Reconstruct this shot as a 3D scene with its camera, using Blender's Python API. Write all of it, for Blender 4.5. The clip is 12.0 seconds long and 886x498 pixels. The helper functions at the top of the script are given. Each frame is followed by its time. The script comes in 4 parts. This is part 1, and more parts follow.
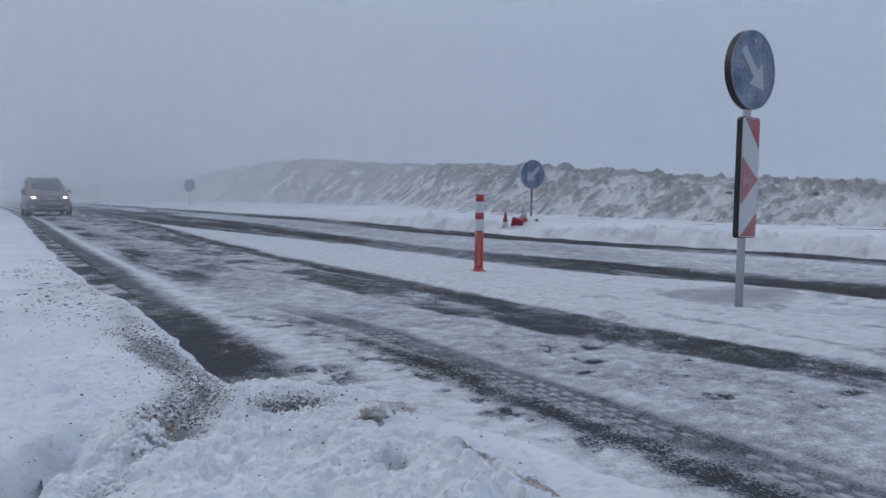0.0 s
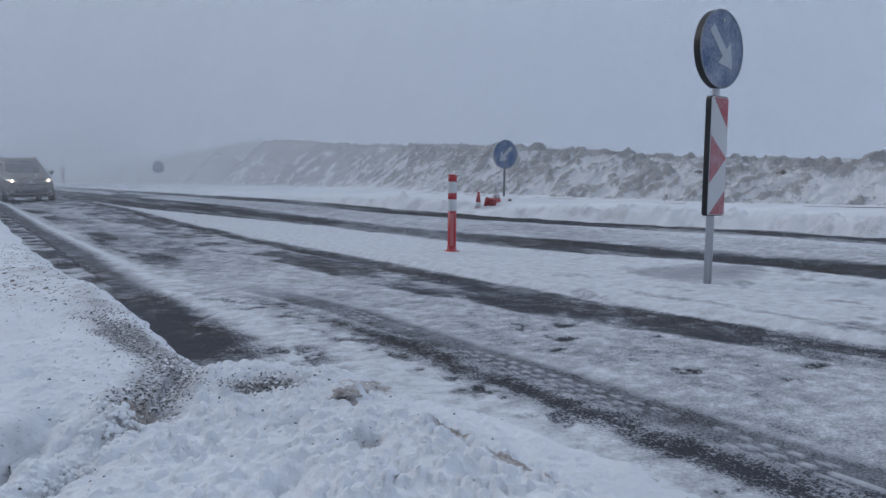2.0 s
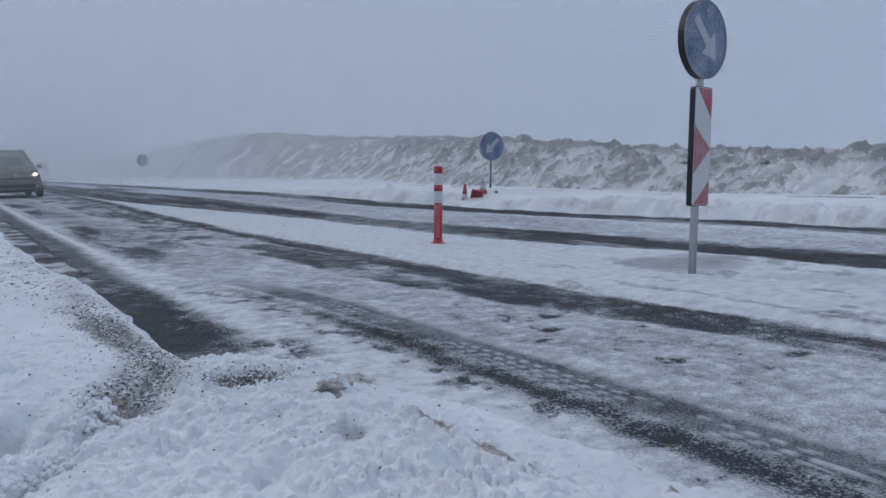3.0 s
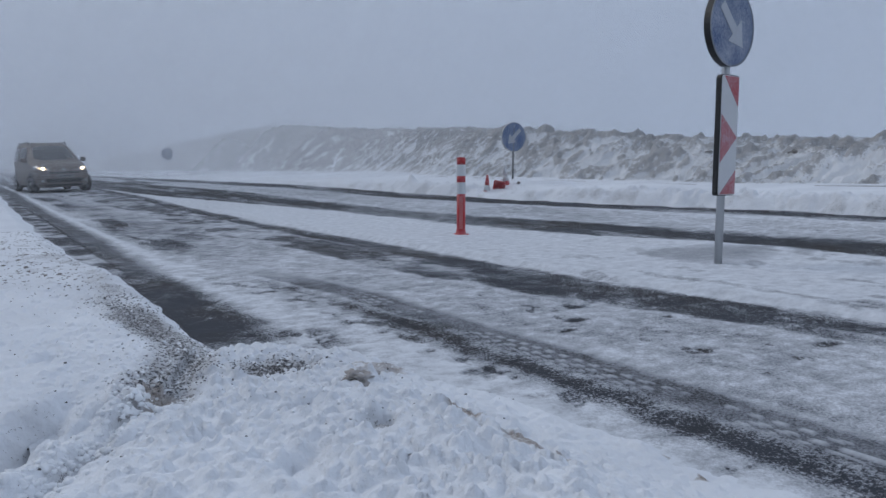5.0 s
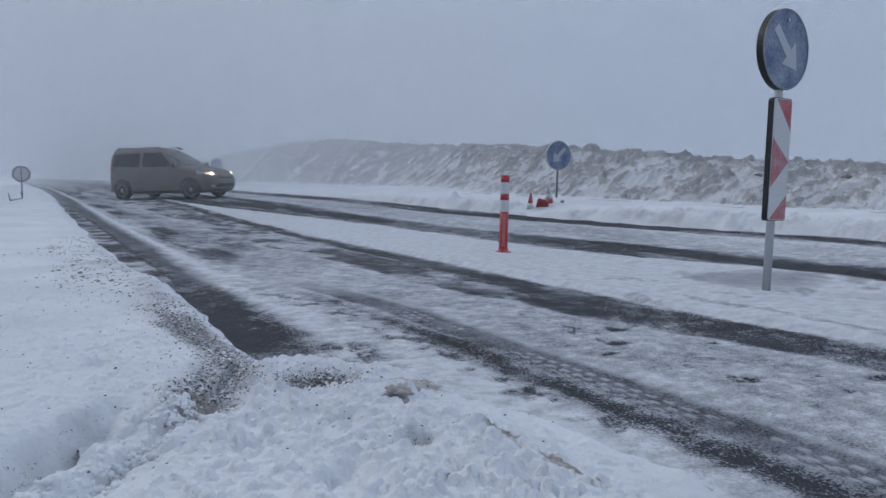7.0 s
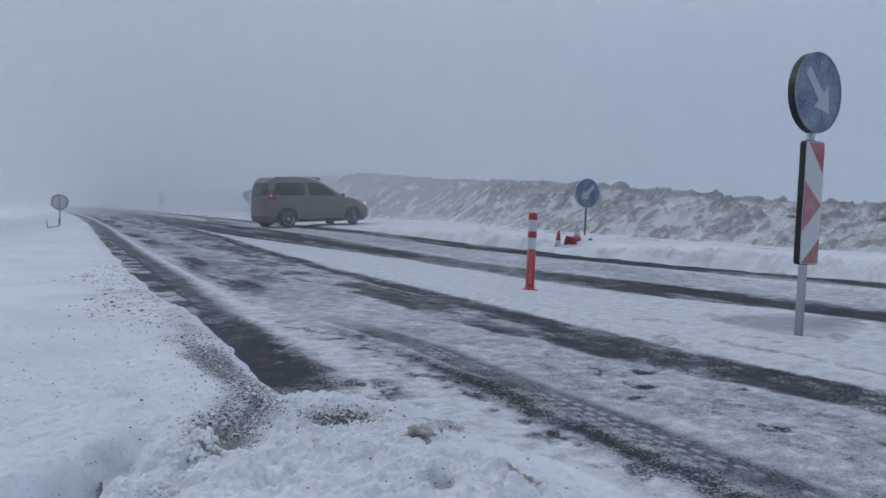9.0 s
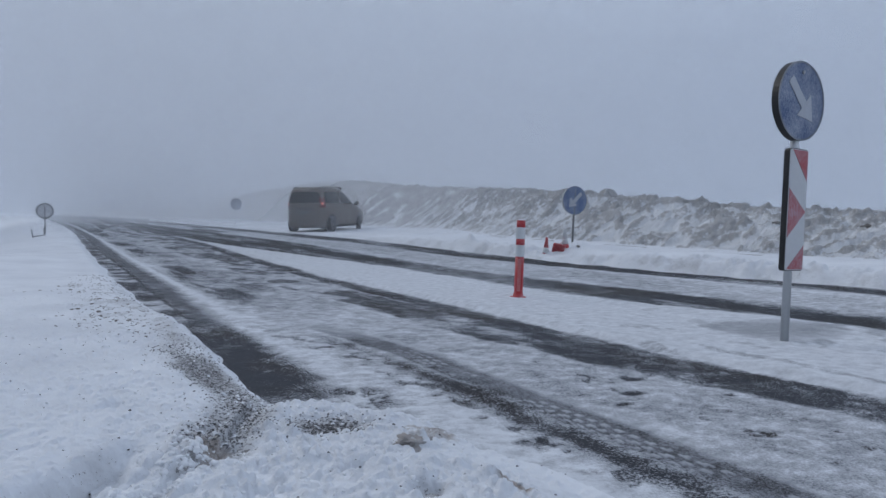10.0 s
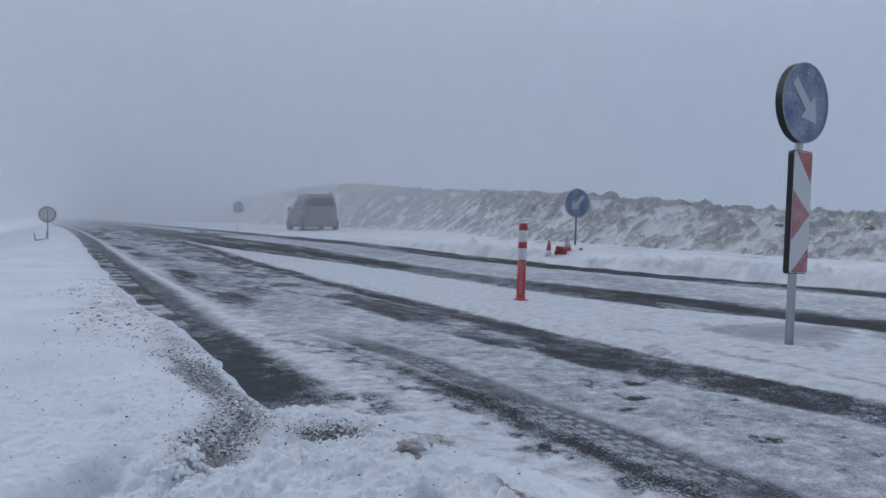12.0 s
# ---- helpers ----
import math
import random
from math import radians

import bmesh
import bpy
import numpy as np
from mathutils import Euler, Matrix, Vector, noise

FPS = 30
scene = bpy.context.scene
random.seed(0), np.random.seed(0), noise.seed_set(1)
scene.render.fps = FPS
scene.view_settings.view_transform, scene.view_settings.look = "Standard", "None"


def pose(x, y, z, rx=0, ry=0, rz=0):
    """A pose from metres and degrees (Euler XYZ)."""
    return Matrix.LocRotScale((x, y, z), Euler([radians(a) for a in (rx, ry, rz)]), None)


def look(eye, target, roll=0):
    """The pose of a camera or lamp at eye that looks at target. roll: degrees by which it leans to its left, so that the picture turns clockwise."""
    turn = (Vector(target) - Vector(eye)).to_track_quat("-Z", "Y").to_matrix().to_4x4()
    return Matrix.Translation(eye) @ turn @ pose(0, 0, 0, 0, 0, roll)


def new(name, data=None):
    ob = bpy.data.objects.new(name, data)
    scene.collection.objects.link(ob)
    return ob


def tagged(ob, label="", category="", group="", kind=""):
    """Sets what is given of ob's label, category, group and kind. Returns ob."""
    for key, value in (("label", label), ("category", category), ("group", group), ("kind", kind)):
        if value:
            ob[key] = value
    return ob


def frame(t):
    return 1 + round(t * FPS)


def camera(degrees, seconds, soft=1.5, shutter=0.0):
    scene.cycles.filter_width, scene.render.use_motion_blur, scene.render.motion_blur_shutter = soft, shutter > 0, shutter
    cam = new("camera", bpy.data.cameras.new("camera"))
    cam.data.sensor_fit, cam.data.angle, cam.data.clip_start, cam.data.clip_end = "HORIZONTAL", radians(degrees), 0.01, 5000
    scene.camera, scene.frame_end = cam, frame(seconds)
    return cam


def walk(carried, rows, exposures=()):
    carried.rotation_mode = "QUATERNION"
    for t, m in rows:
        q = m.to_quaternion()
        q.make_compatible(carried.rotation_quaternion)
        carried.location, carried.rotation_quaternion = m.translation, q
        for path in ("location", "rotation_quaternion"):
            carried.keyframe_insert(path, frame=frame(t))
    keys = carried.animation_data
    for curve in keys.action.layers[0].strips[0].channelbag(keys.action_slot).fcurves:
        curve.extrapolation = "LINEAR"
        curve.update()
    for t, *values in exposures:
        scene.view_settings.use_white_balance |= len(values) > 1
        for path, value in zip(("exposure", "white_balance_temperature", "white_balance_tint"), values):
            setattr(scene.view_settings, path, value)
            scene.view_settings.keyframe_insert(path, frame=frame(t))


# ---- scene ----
cam = camera(63.2, 12.0)
PATH = [
    (0.0, pose(0.000, 0.000, 0.820, 86.00, -0.60, -32.00)),
    (0.5, pose(-0.004, -0.011, 0.817, 85.66, -0.48, -31.90)),
    (1.0, pose(-0.005, -0.014, 0.814, 85.21, -0.38, -32.43)),
    (1.5, pose(-0.003, -0.010, 0.812, 84.81, -0.35, -33.21)),
    (2.0, pose(0.005, -0.006, 0.814, 84.50, -0.27, -34.12)),
    (2.5, pose(0.016, -0.008, 0.811, 84.22, -0.15, -34.78)),
    (3.0, pose(0.020, -0.007, 0.810, 83.89, 0.01, -35.15)),
    (5.0, pose(0.000, -0.008, 0.805, 83.23, 0.37, -33.46)),
    (5.5, pose(-0.006, -0.010, 0.808, 83.34, 0.35, -32.91)),
    (6.0, pose(-0.006, -0.009, 0.809, 83.57, 0.16, -32.20)),
    (6.5, pose(-0.005, -0.003, 0.811, 83.93, -0.28, -31.31)),
    (7.0, pose(-0.012, -0.011, 0.817, 84.46, -0.93, -30.03)),
    (9.0, pose(-0.010, -0.017, 0.837, 87.13, -1.94, -27.79)),
    (9.5, pose(-0.010, -0.020, 0.841, 87.44, -1.80, -28.29)),
    (10.0, pose(-0.019, -0.029, 0.841, 87.75, -1.74, -28.73)),
    (10.5, pose(-0.012, -0.021, 0.841, 87.89, -1.67, -28.81)),
    (11.0, pose(-0.001, -0.006, 0.842, 87.88, -1.65, -28.73)),
    (11.5, pose(0.003, 0.004, 0.841, 87.88, -1.66, -28.60)),
    (12.0, pose(0.004, -0.002, 0.844, 87.97, -1.65, -28.53)),
]
walk(cam, PATH)

# ---------------------------------------------------------------- light
world = bpy.data.worlds.new("overcast_sky")
scene.world = world
world.use_nodes = True
wt = world.node_tree
wt.nodes.clear()
w_out = wt.nodes.new("ShaderNodeOutputWorld")
w_bg = wt.nodes.new("ShaderNodeBackground")
w_sky = wt.nodes.new("ShaderNodeTexSky")
w_sky.sky_type, w_sky.sun_disc = "NISHITA", False
w_sky.sun_elevation, w_sky.sun_rotation = radians(38), radians(-31)
w_sky.air_density, w_sky.dust_density = 1.0, 6.0
w_scale = wt.nodes.new("ShaderNodeVectorMath")
w_scale.operation = "SCALE"
w_scale.inputs["Scale"].default_value = 0.06
w_co = wt.nodes.new("ShaderNodeTexCoord")
w_sep = wt.nodes.new("ShaderNodeSeparateXYZ")
w_ramp = wt.nodes.new("ShaderNodeValToRGB")
w_ramp.color_ramp.elements[0].position, w_ramp.color_ramp.elements[0].color = 0.0, (0.252, 0.320, 0.458, 1)
w_ramp.color_ramp.elements[1].position, w_ramp.color_ramp.elements[1].color = 0.9, (0.445, 0.515, 0.650, 1)
w_mid = w_ramp.color_ramp.elements.new(0.32)
w_mid.color = (0.418, 0.500, 0.638, 1)
w_mix = wt.nodes.new("ShaderNodeMixRGB")
w_mix.inputs[0].default_value = 0.985
wt.links.new(w_co.outputs["Generated"], w_sep.inputs[0])
wt.links.new(w_sep.outputs["Z"], w_ramp.inputs[0])
wt.links.new(w_sky.outputs[0], w_scale.inputs[0])
wt.links.new(w_scale.outputs[0], w_mix.inputs[1])
wt.links.new(w_ramp.outputs[0], w_mix.inputs[2])
wt.links.new(w_mix.outputs[0], w_bg.inputs[0])
wt.links.new(w_bg.outputs[0], w_out.inputs[0])
w_lift = wt.nodes.new("ShaderNodeMath")
w_lift.operation = "MULTIPLY_ADD"
w_lift.inputs[1].default_value, w_lift.inputs[2].default_value = 0.54, 0.955
wt.links.new(w_sep.outputs["X"], w_lift.inputs[0])
wt.links.new(w_lift.outputs[0], w_bg.inputs[1])
sun = new("sun", bpy.data.lights.new("sun", "SUN"))
sun.data.energy, sun.data.angle, sun.data.color = 0.70, radians(22), (1.0, 0.985, 0.97)
sun.matrix_world = look((-9, 15, 14), (0, 0, 0))


# ---------------------------------------------------------------- materials
def material(name):
    m = bpy.data.materials.new(name)
    m.use_nodes = True
    m.node_tree.nodes.clear()
    return m, m.node_tree


def node(tree, kind, **sets):
    n = tree.nodes.new(kind)
    for key, value in sets.items():
        if key in n.inputs:
            n.inputs[key].default_value = value
    return n


def noise_at(tree, co, scale, detail=4.0, rough=0.55, stretch=(1, 1, 1)):
    mp = tree.nodes.new("ShaderNodeMapping")
    mp.inputs["Scale"].default_value = stretch
    tree.links.new(co, mp.inputs["Vector"])
    n = tree.nodes.new("ShaderNodeTexNoise")
    n.inputs["Scale"].default_value, n.inputs["Detail"].default_value, n.inputs["Roughness"].default_value = scale, detail, rough
    tree.links.new(mp.outputs[0], n.inputs["Vector"])
    return n.outputs["Fac"]


def ramp(tree, fac, a, b, low=(0, 0, 0), high=(1, 1, 1)):
    n = tree.nodes.new("ShaderNodeValToRGB")
    n.color_ramp.elements[0].position, n.color_ramp.elements[1].position = a, b
    n.color_ramp.elements[0].color, n.color_ramp.elements[1].color = (*low, 1), (*high, 1)
    tree.links.new(fac, n.inputs[0])
    return n.outputs[0]


def maths(tree, op, a, b=None, clamp=False):
    n = tree.nodes.new("ShaderNodeMath")
    n.operation, n.use_clamp = op, clamp
    for i, v in enumerate((a, b)):
        if v is None:
            continue
        if isinstance(v, (int, float)):
            n.inputs[i].default_value = v
        else:
            tree.links.new(v, n.inputs[i])
    return n.outputs[0]


def blend(tree, fac, a, b):
    n = tree.nodes.new("ShaderNodeMixRGB")
    for i, v in enumerate((fac, a, b)):
        if isinstance(v, (int, float)):
            n.inputs[i].default_value = v
        elif isinstance(v, tuple):
            n.inputs[i].default_value = (*v, 1)
        else:
            tree.links.new(v, n.inputs[i])
    return n.outputs[0]


def finish(tree, color, rough=0.6, metal=0.0, bump=None, strength=0.3, depth=0.01, coat=0.0, subsurface=0.0):
    p = tree.nodes.new("ShaderNodeBsdfPrincipled")
    for key, v in (("Base Color", color), ("Roughness", rough), ("Metallic", metal)):
        if isinstance(v, tuple):
            p.inputs[key].default_value = (*v, 1)
        elif isinstance(v, (int, float)):
            p.inputs[key].default_value = v
        else:
            tree.links.new(v, p.inputs[key])
    p.inputs["Coat Weight"].default_value = coat
    if bump is not None:
        b = tree.nodes.new("ShaderNodeBump")
        b.inputs["Strength"].default_value, b.inputs["Distance"].default_value = strength, depth
        tree.links.new(bump, b.inputs["Height"])
        tree.links.new(b.outputs[0], p.inputs["Normal"])
    out = tree.nodes.new("ShaderNodeOutputMaterial")
    tree.links.new(p.outputs[0], out.inputs[0])
    return p


def place_of(tree):
    g = tree.nodes.new("ShaderNodeNewGeometry")
    return g.outputs["Position"]


def own_place(tree):
    return tree.nodes.new("ShaderNodeTexCoord").outputs["Object"]


def attribute(tree, name):
    n = tree.nodes.new("ShaderNodeAttribute")
    n.attribute_name = name
    return n.outputs["Fac"]


SNOW = (0.79, 0.82, 0.865)


def make_snow():
    """Wind-packed snow; the attributes grit and soil carry dark chippings, brown earth and the shade painted on the rut
    wall.
    """
    m, t = material("snow")
    co = place_of(t)
    big, mid, fine, speck = noise_at(t, co, 1.3), noise_at(t, co, 7, 5, 0.6), noise_at(t, co, 26, 5, 0.65), noise_at(t, co, 60, 3, 0.75)
    c = blend(t, ramp(t, big, 0.38, 0.66), SNOW, (0.69, 0.72, 0.77))
    c = blend(t, ramp(t, fine, 0.56, 0.74, high=(0.4, 0.4, 0.4)), c, (0.58, 0.605, 0.65))
    g = maths(t, "MULTIPLY", attribute(t, "grit"), 0.26)
    grime = ramp(t, maths(t, "ADD", maths(t, "MULTIPLY", attribute(t, "grit"), 0.5), maths(t, "MULTIPLY", mid, 0.6)), 0.42, 0.80, high=(0.75, 0.75, 0.75))
    c = blend(t, grime, c, (0.36, 0.365, 0.38))
    dark = ramp(t, maths(t, "ADD", speck, g), 0.74, 0.79)
    c = blend(t, dark, c, (0.22, 0.22, 0.228))
    soil = ramp(t, maths(t, "ADD", maths(t, "MULTIPLY", attribute(t, "soil"), 0.9), maths(t, "MULTIPLY", maths(t, "SUBTRACT", fine, 0.5), 1.2)), 0.25, 0.75)
    c = blend(t, soil, c, blend(t, ramp(t, speck, 0.35, 0.65), (0.22, 0.185, 0.165), (0.52, 0.50, 0.49)))
    h = maths(t, "ADD", maths(t, "ADD", fine, maths(t, "MULTIPLY", speck, 0.35)), maths(t, "MULTIPLY", mid, 1.5))
    finish(t, c, 0.75, bump=h, strength=0.75, depth=0.016)
    return m


def make_road():
    """Dark damp asphalt under wind-blown and rolled snow; the attribute bare tells where traffic has cleared it."""
    m, t = material("snowy_asphalt")
    co = place_of(t)
    slick = maths(t, "SUBTRACT", 1.0, maths(t, "MULTIPLY", attribute(t, "slick"), 0.78))
    streak = noise_at(t, co, 2.6, 6, 0.65, (1.5, 0.8, 1))
    patch = noise_at(t, co, 9, 6, 0.72, (1.0, 1.25, 1))
    pepper = noise_at(t, co, 85, 3, 0.85)
    grain = noise_at(t, co, 150, 2, 0.7)
    stain = noise_at(t, co, 0.8, 4, 0.6)
    asphalt = blend(t, grain, (0.017, 0.019, 0.025), (0.072, 0.080, 0.098))
    asphalt = blend(t, ramp(t, stain, 0.42, 0.62), asphalt, (0.036, 0.033, 0.032))
    bare = attribute(t, "bare")
    level = maths(t, "ADD", maths(t, "MULTIPLY", maths(t, "SUBTRACT", patch, 0.5), 0.95), maths(t, "MULTIPLY", maths(t, "SUBTRACT", streak, 0.5), 0.75))
    level = maths(t, "ADD", level, maths(t, "MULTIPLY", maths(t, "SUBTRACT", pepper, 0.5), maths(t, "ADD", maths(t, "MULTIPLY", bare, 2.4), 0.6)))
    level = maths(t, "ADD", bare, maths(t, "MULTIPLY", level, slick))
    snow = blend(t, ramp(t, patch, 0.36, 0.66), (0.72, 0.75, 0.795), (0.51, 0.535, 0.575))
    ice = blend(t, ramp(t, level, 0.06, 0.54), snow, (0.25, 0.265, 0.295))
    clear = ramp(t, level, 0.53, 0.65)
    c = blend(t, clear, ice, asphalt)
    rough = blend(t, clear, (0.75, 0.75, 0.75), (0.82, 0.82, 0.82))
    h = maths(t, "ADD", maths(t, "MULTIPLY", pepper, 0.6), maths(t, "SUBTRACT", maths(t, "MULTIPLY", patch, 0.5), maths(t, "MULTIPLY", clear, 0.7)))
    p = finish(t, c, rough, bump=h, strength=0.6, depth=0.014)
    p.inputs["Specular IOR Level"].default_value = 0.22
    return m


def make_bank():
    """Ploughed crusted snow, dirty with earth on the parts the wind has stripped."""
    m, t = material("ploughed_snow")
    co = place_of(t)
    big, mid, fine = noise_at(t, co, 0.9, 5), noise_at(t, co, 5.5, 6, 0.75, (1, 0.8, 1.2)), noise_at(t, co, 24, 4, 0.8)
    crust = attribute(t, "crust")
    k = maths(t, "ADD", maths(t, "MULTIPLY", crust, 0.85), maths(t, "MULTIPLY", maths(t, "SUBTRACT", mid, 0.5), 1.3))
    k = maths(t, "ADD", k, maths(t, "MULTIPLY", maths(t, "SUBTRACT", fine, 0.5), 1.1))
    dirt = ramp(t, k, 0.22, 0.33)
    earth = blend(t, ramp(t, fine, 0.3, 0.7), (0.33, 0.328, 0.327), (0.63, 0.635, 0.65))
    c = blend(t, dirt, (0.84, 0.865, 0.90), earth)
    finish(t, c, 0.85, bump=maths(t, "ADD", fine, mid), strength=0.7, depth=0.05)
    return m


def make_plain(name, color, rough=0.5, metal=0.0, coat=0.0, grime=0.25, scale=30.0, frost=0.0, shine=0.5):
    """Paint, plastic or metal with fine mottling, and a crust of frost where the cold has settled."""
    m, t = material(name)
    co = own_place(t)
    n = noise_at(t, co, scale, 5, 0.6)
    c = blend(t, maths(t, "MULTIPLY", n, grime), color, tuple(v * 0.55 for v in color))
    r = ramp(t, n, 0.2, 0.9, (rough * 0.8,) * 3, (min(1, rough * 1.25),) * 3)
    if frost > 0:
        rime = noise_at(t, co, 90, 5, 0.75, (1, 1, 0.6))
        cover = maths(t, "ADD", maths(t, "MULTIPLY", noise_at(t, co, 5, 3), 0.6), maths(t, "MULTIPLY", rime, 0.7))
        f = ramp(t, cover, 0.74 - frost * 0.3, 1.06 - frost * 0.3, high=(0.62, 0.62, 0.62))
        c = blend(t, f, c, (0.52, 0.56, 0.63))
        finish(t, c, r, metal, bump=rime, strength=0.35, depth=0.004, coat=coat)
    else:
        p = finish(t, c, r, metal, bump=n, strength=0.05, depth=0.002, coat=coat)
        p.inputs["Specular IOR Level"].default_value = shine
    return m


def make_glow(name, color, strength):
    m, t = material(name)
    e = node(t, "ShaderNodeEmission", Strength=strength)
    e.inputs["Color"].default_value = (*color, 1)
    out = t.nodes.new("ShaderNodeOutputMaterial")
    t.links.new(e.outputs[0], out.inputs[0])
    return m


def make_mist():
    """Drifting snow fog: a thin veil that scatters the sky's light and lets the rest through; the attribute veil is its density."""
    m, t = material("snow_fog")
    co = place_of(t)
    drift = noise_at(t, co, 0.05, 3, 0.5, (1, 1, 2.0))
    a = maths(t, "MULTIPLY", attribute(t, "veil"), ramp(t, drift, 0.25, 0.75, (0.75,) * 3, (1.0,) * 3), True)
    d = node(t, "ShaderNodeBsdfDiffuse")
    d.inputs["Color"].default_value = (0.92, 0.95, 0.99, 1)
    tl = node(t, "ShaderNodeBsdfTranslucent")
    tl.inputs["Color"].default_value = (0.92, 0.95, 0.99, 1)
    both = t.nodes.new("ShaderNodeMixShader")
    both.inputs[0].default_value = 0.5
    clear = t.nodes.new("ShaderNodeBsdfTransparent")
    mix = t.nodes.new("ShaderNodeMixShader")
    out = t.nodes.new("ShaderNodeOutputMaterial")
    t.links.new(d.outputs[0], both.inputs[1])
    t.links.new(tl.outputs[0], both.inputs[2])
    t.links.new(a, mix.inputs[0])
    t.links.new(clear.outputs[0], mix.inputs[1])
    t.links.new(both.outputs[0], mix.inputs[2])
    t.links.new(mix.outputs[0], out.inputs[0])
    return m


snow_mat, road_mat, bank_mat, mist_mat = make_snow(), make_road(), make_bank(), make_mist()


# ---------------------------------------------------------------- mesh helpers
def part(name, bm, mat, parent=None, label="", smooth=False):
    """Links a bmesh as one mesh object, under a thing where one is given."""
    me = bpy.data.meshes.new(name)
    if smooth:
        for f in bm.faces:
            f.smooth = True
    bm.to_mesh(me)
    bm.free()
    me.materials.append(mat)
    ob = new(name, me)
    ob.parent = parent
    if label:
        tagged(ob, label)
    return ob


def box(bm, cx, cy, cz, sx, sy, sz, bevel=0.0, turn=None):
    r = bmesh.ops.create_cube(bm, size=1.0)
    bmesh.ops.scale(bm, vec=(sx, sy, sz), verts=r["verts"])
    if bevel:
        edges = list({e for v in r["verts"] for e in v.link_edges})
        r = bmesh.ops.bevel(bm, geom=edges, offset=bevel, segments=2, affect="EDGES", profile=0.6)
    verts = r["verts"]
    if turn is not None:
        bmesh.ops.transform(bm, matrix=turn, verts=verts)
    bmesh.ops.translate(bm, vec=(cx, cy, cz), verts=verts)
    return verts


def lathe(bm, profile, segments=24, m=None):
    """Turns (radius, height) pairs round z."""
    rings = []
    for r, z in profile:
        rings.append([bm.verts.new((r * math.cos(2 * math.pi * i / segments), r * math.sin(2 * math.pi * i / segments), z)) for i in range(segments)])
    for a, b in zip(rings, rings[1:]):
        for i in range(segments):
            j = (i + 1) % segments
            bm.faces.new((a[i], a[j], b[j], b[i]))
    bm.faces.new(list(reversed(rings[0])))
    bm.faces.new(rings[-1])
    if m is not None:
        bmesh.ops.transform(bm, matrix=m, verts=[v for ring in rings for v in ring])


def plate(bm, outline, thick, m=None):
    """An outline in x, z given depth along y, from y = 0 (front) to y = thick."""
    front = [bm.verts.new((x, 0, z)) for x, z in outline]
    back = [bm.verts.new((x, thick, z)) for x, z in outline]
    bm.faces.new(front)
    bm.faces.new(list(reversed(back)))
    n = len(outline)
    for i in range(n):
        j = (i + 1) % n
        bm.faces.new((front[j], front[i], back[i], back[j]))
    bmesh.ops.recalc_face_normals(bm, faces=bm.faces)
    if m is not None:
        bmesh.ops.transform(bm, matrix=m, verts=front + back)


def sheet(name, xs, ys, height, mat, marks=()):
    """A grid over xs and ys with z from height(X, Y) on numpy arrays; marks: (attribute, function)."""
    X, Y = np.meshgrid(xs, ys)
    Z = height(X, Y)
    nx, ny = len(xs), len(ys)
    me = bpy.data.meshes.new(name)
    co = np.stack([X, Y, Z], -1).reshape(-1, 3)
    i = np.arange(nx * ny).reshape(ny, nx)
    quads = np.stack([i[:-1, :-1], i[:-1, 1:], i[1:, 1:], i[1:, :-1]], -1).reshape(-1, 4)
    me.vertices.add(len(co))
    me.vertices.foreach_set("co", co.ravel())
    me.loops.add(quads.size)
    me.loops.foreach_set("vertex_index", quads.ravel())
    me.polygons.add(len(quads))
    me.polygons.foreach_set("loop_start", np.arange(0, quads.size, 4))
    me.polygons.foreach_set("loop_total", np.full(len(quads), 4))
    me.polygons.foreach_set("use_smooth", np.ones(len(quads), bool))
    me.update()
    for key, f in marks:
        a = me.attributes.new(key, "FLOAT", "POINT")
        a.data.foreach_set("value", f(X, Y).ravel().astype(np.float32))
    me.materials.append(mat)
    return new(name, me)


def ease(a, b, x):
    t = np.clip((x - a) / (b - a), 0, 1)
    return t * t * (3 - 2 * t)


LATTICE = np.random.RandomState(7).rand(256, 256)


def value_noise(x, y):
    """Smooth random field in 0 to 1."""
    xi, yi = np.floor(x).astype(int), np.floor(y).astype(int)
    fx, fy = x - xi, y - yi
    fx, fy = fx * fx * (3 - 2 * fx), fy * fy * (3 - 2 * fy)
    g = lambda a, b: LATTICE[a % 256, b % 256]
    return (g(xi, yi) * (1 - fx) + g(xi + 1, yi) * fx) * (1 - fy) + (g(xi, yi + 1) * (1 - fx) + g(xi + 1, yi + 1) * fx) * fy


def rough_field(x, y, size, octaves=4, gain=0.5):
    total, amp, norm = 0, 1.0, 0
    for k in range(octaves):
        total = total + amp * value_noise(x / size + 17.3 * k, y / size + 9.1 * k)
        norm += amp
        size, amp = size / 2.03, amp * gain
    return total / norm


def lumps(x, y, size, octaves=3):
    """Rounded clods: the field folded so that the hollows are sharp."""
    total, amp, norm = 0, 1.0, 0
    for k in range(octaves):
        total = total + amp * (1 - np.abs(2 * value_noise(x / size + 31.7 * k, y / size + 5.3 * k) - 1) * 1.6).clip(0, 1)
        norm += amp
        size, amp = size / 2.1, amp * 0.55
    return total / norm


def billow(x, y, size, octaves=3):
    """Rounded crumbs with sharp creases between them."""
    total, amp, norm = 0, 1.0, 0
    for k in range(octaves):
        total = total + amp * np.abs(2 * value_noise(x / size + 13.9 * k, y / size + 23.3 * k) - 1)
        norm += amp
        size, amp = size / 2.1, amp * 0.6
    return total / norm


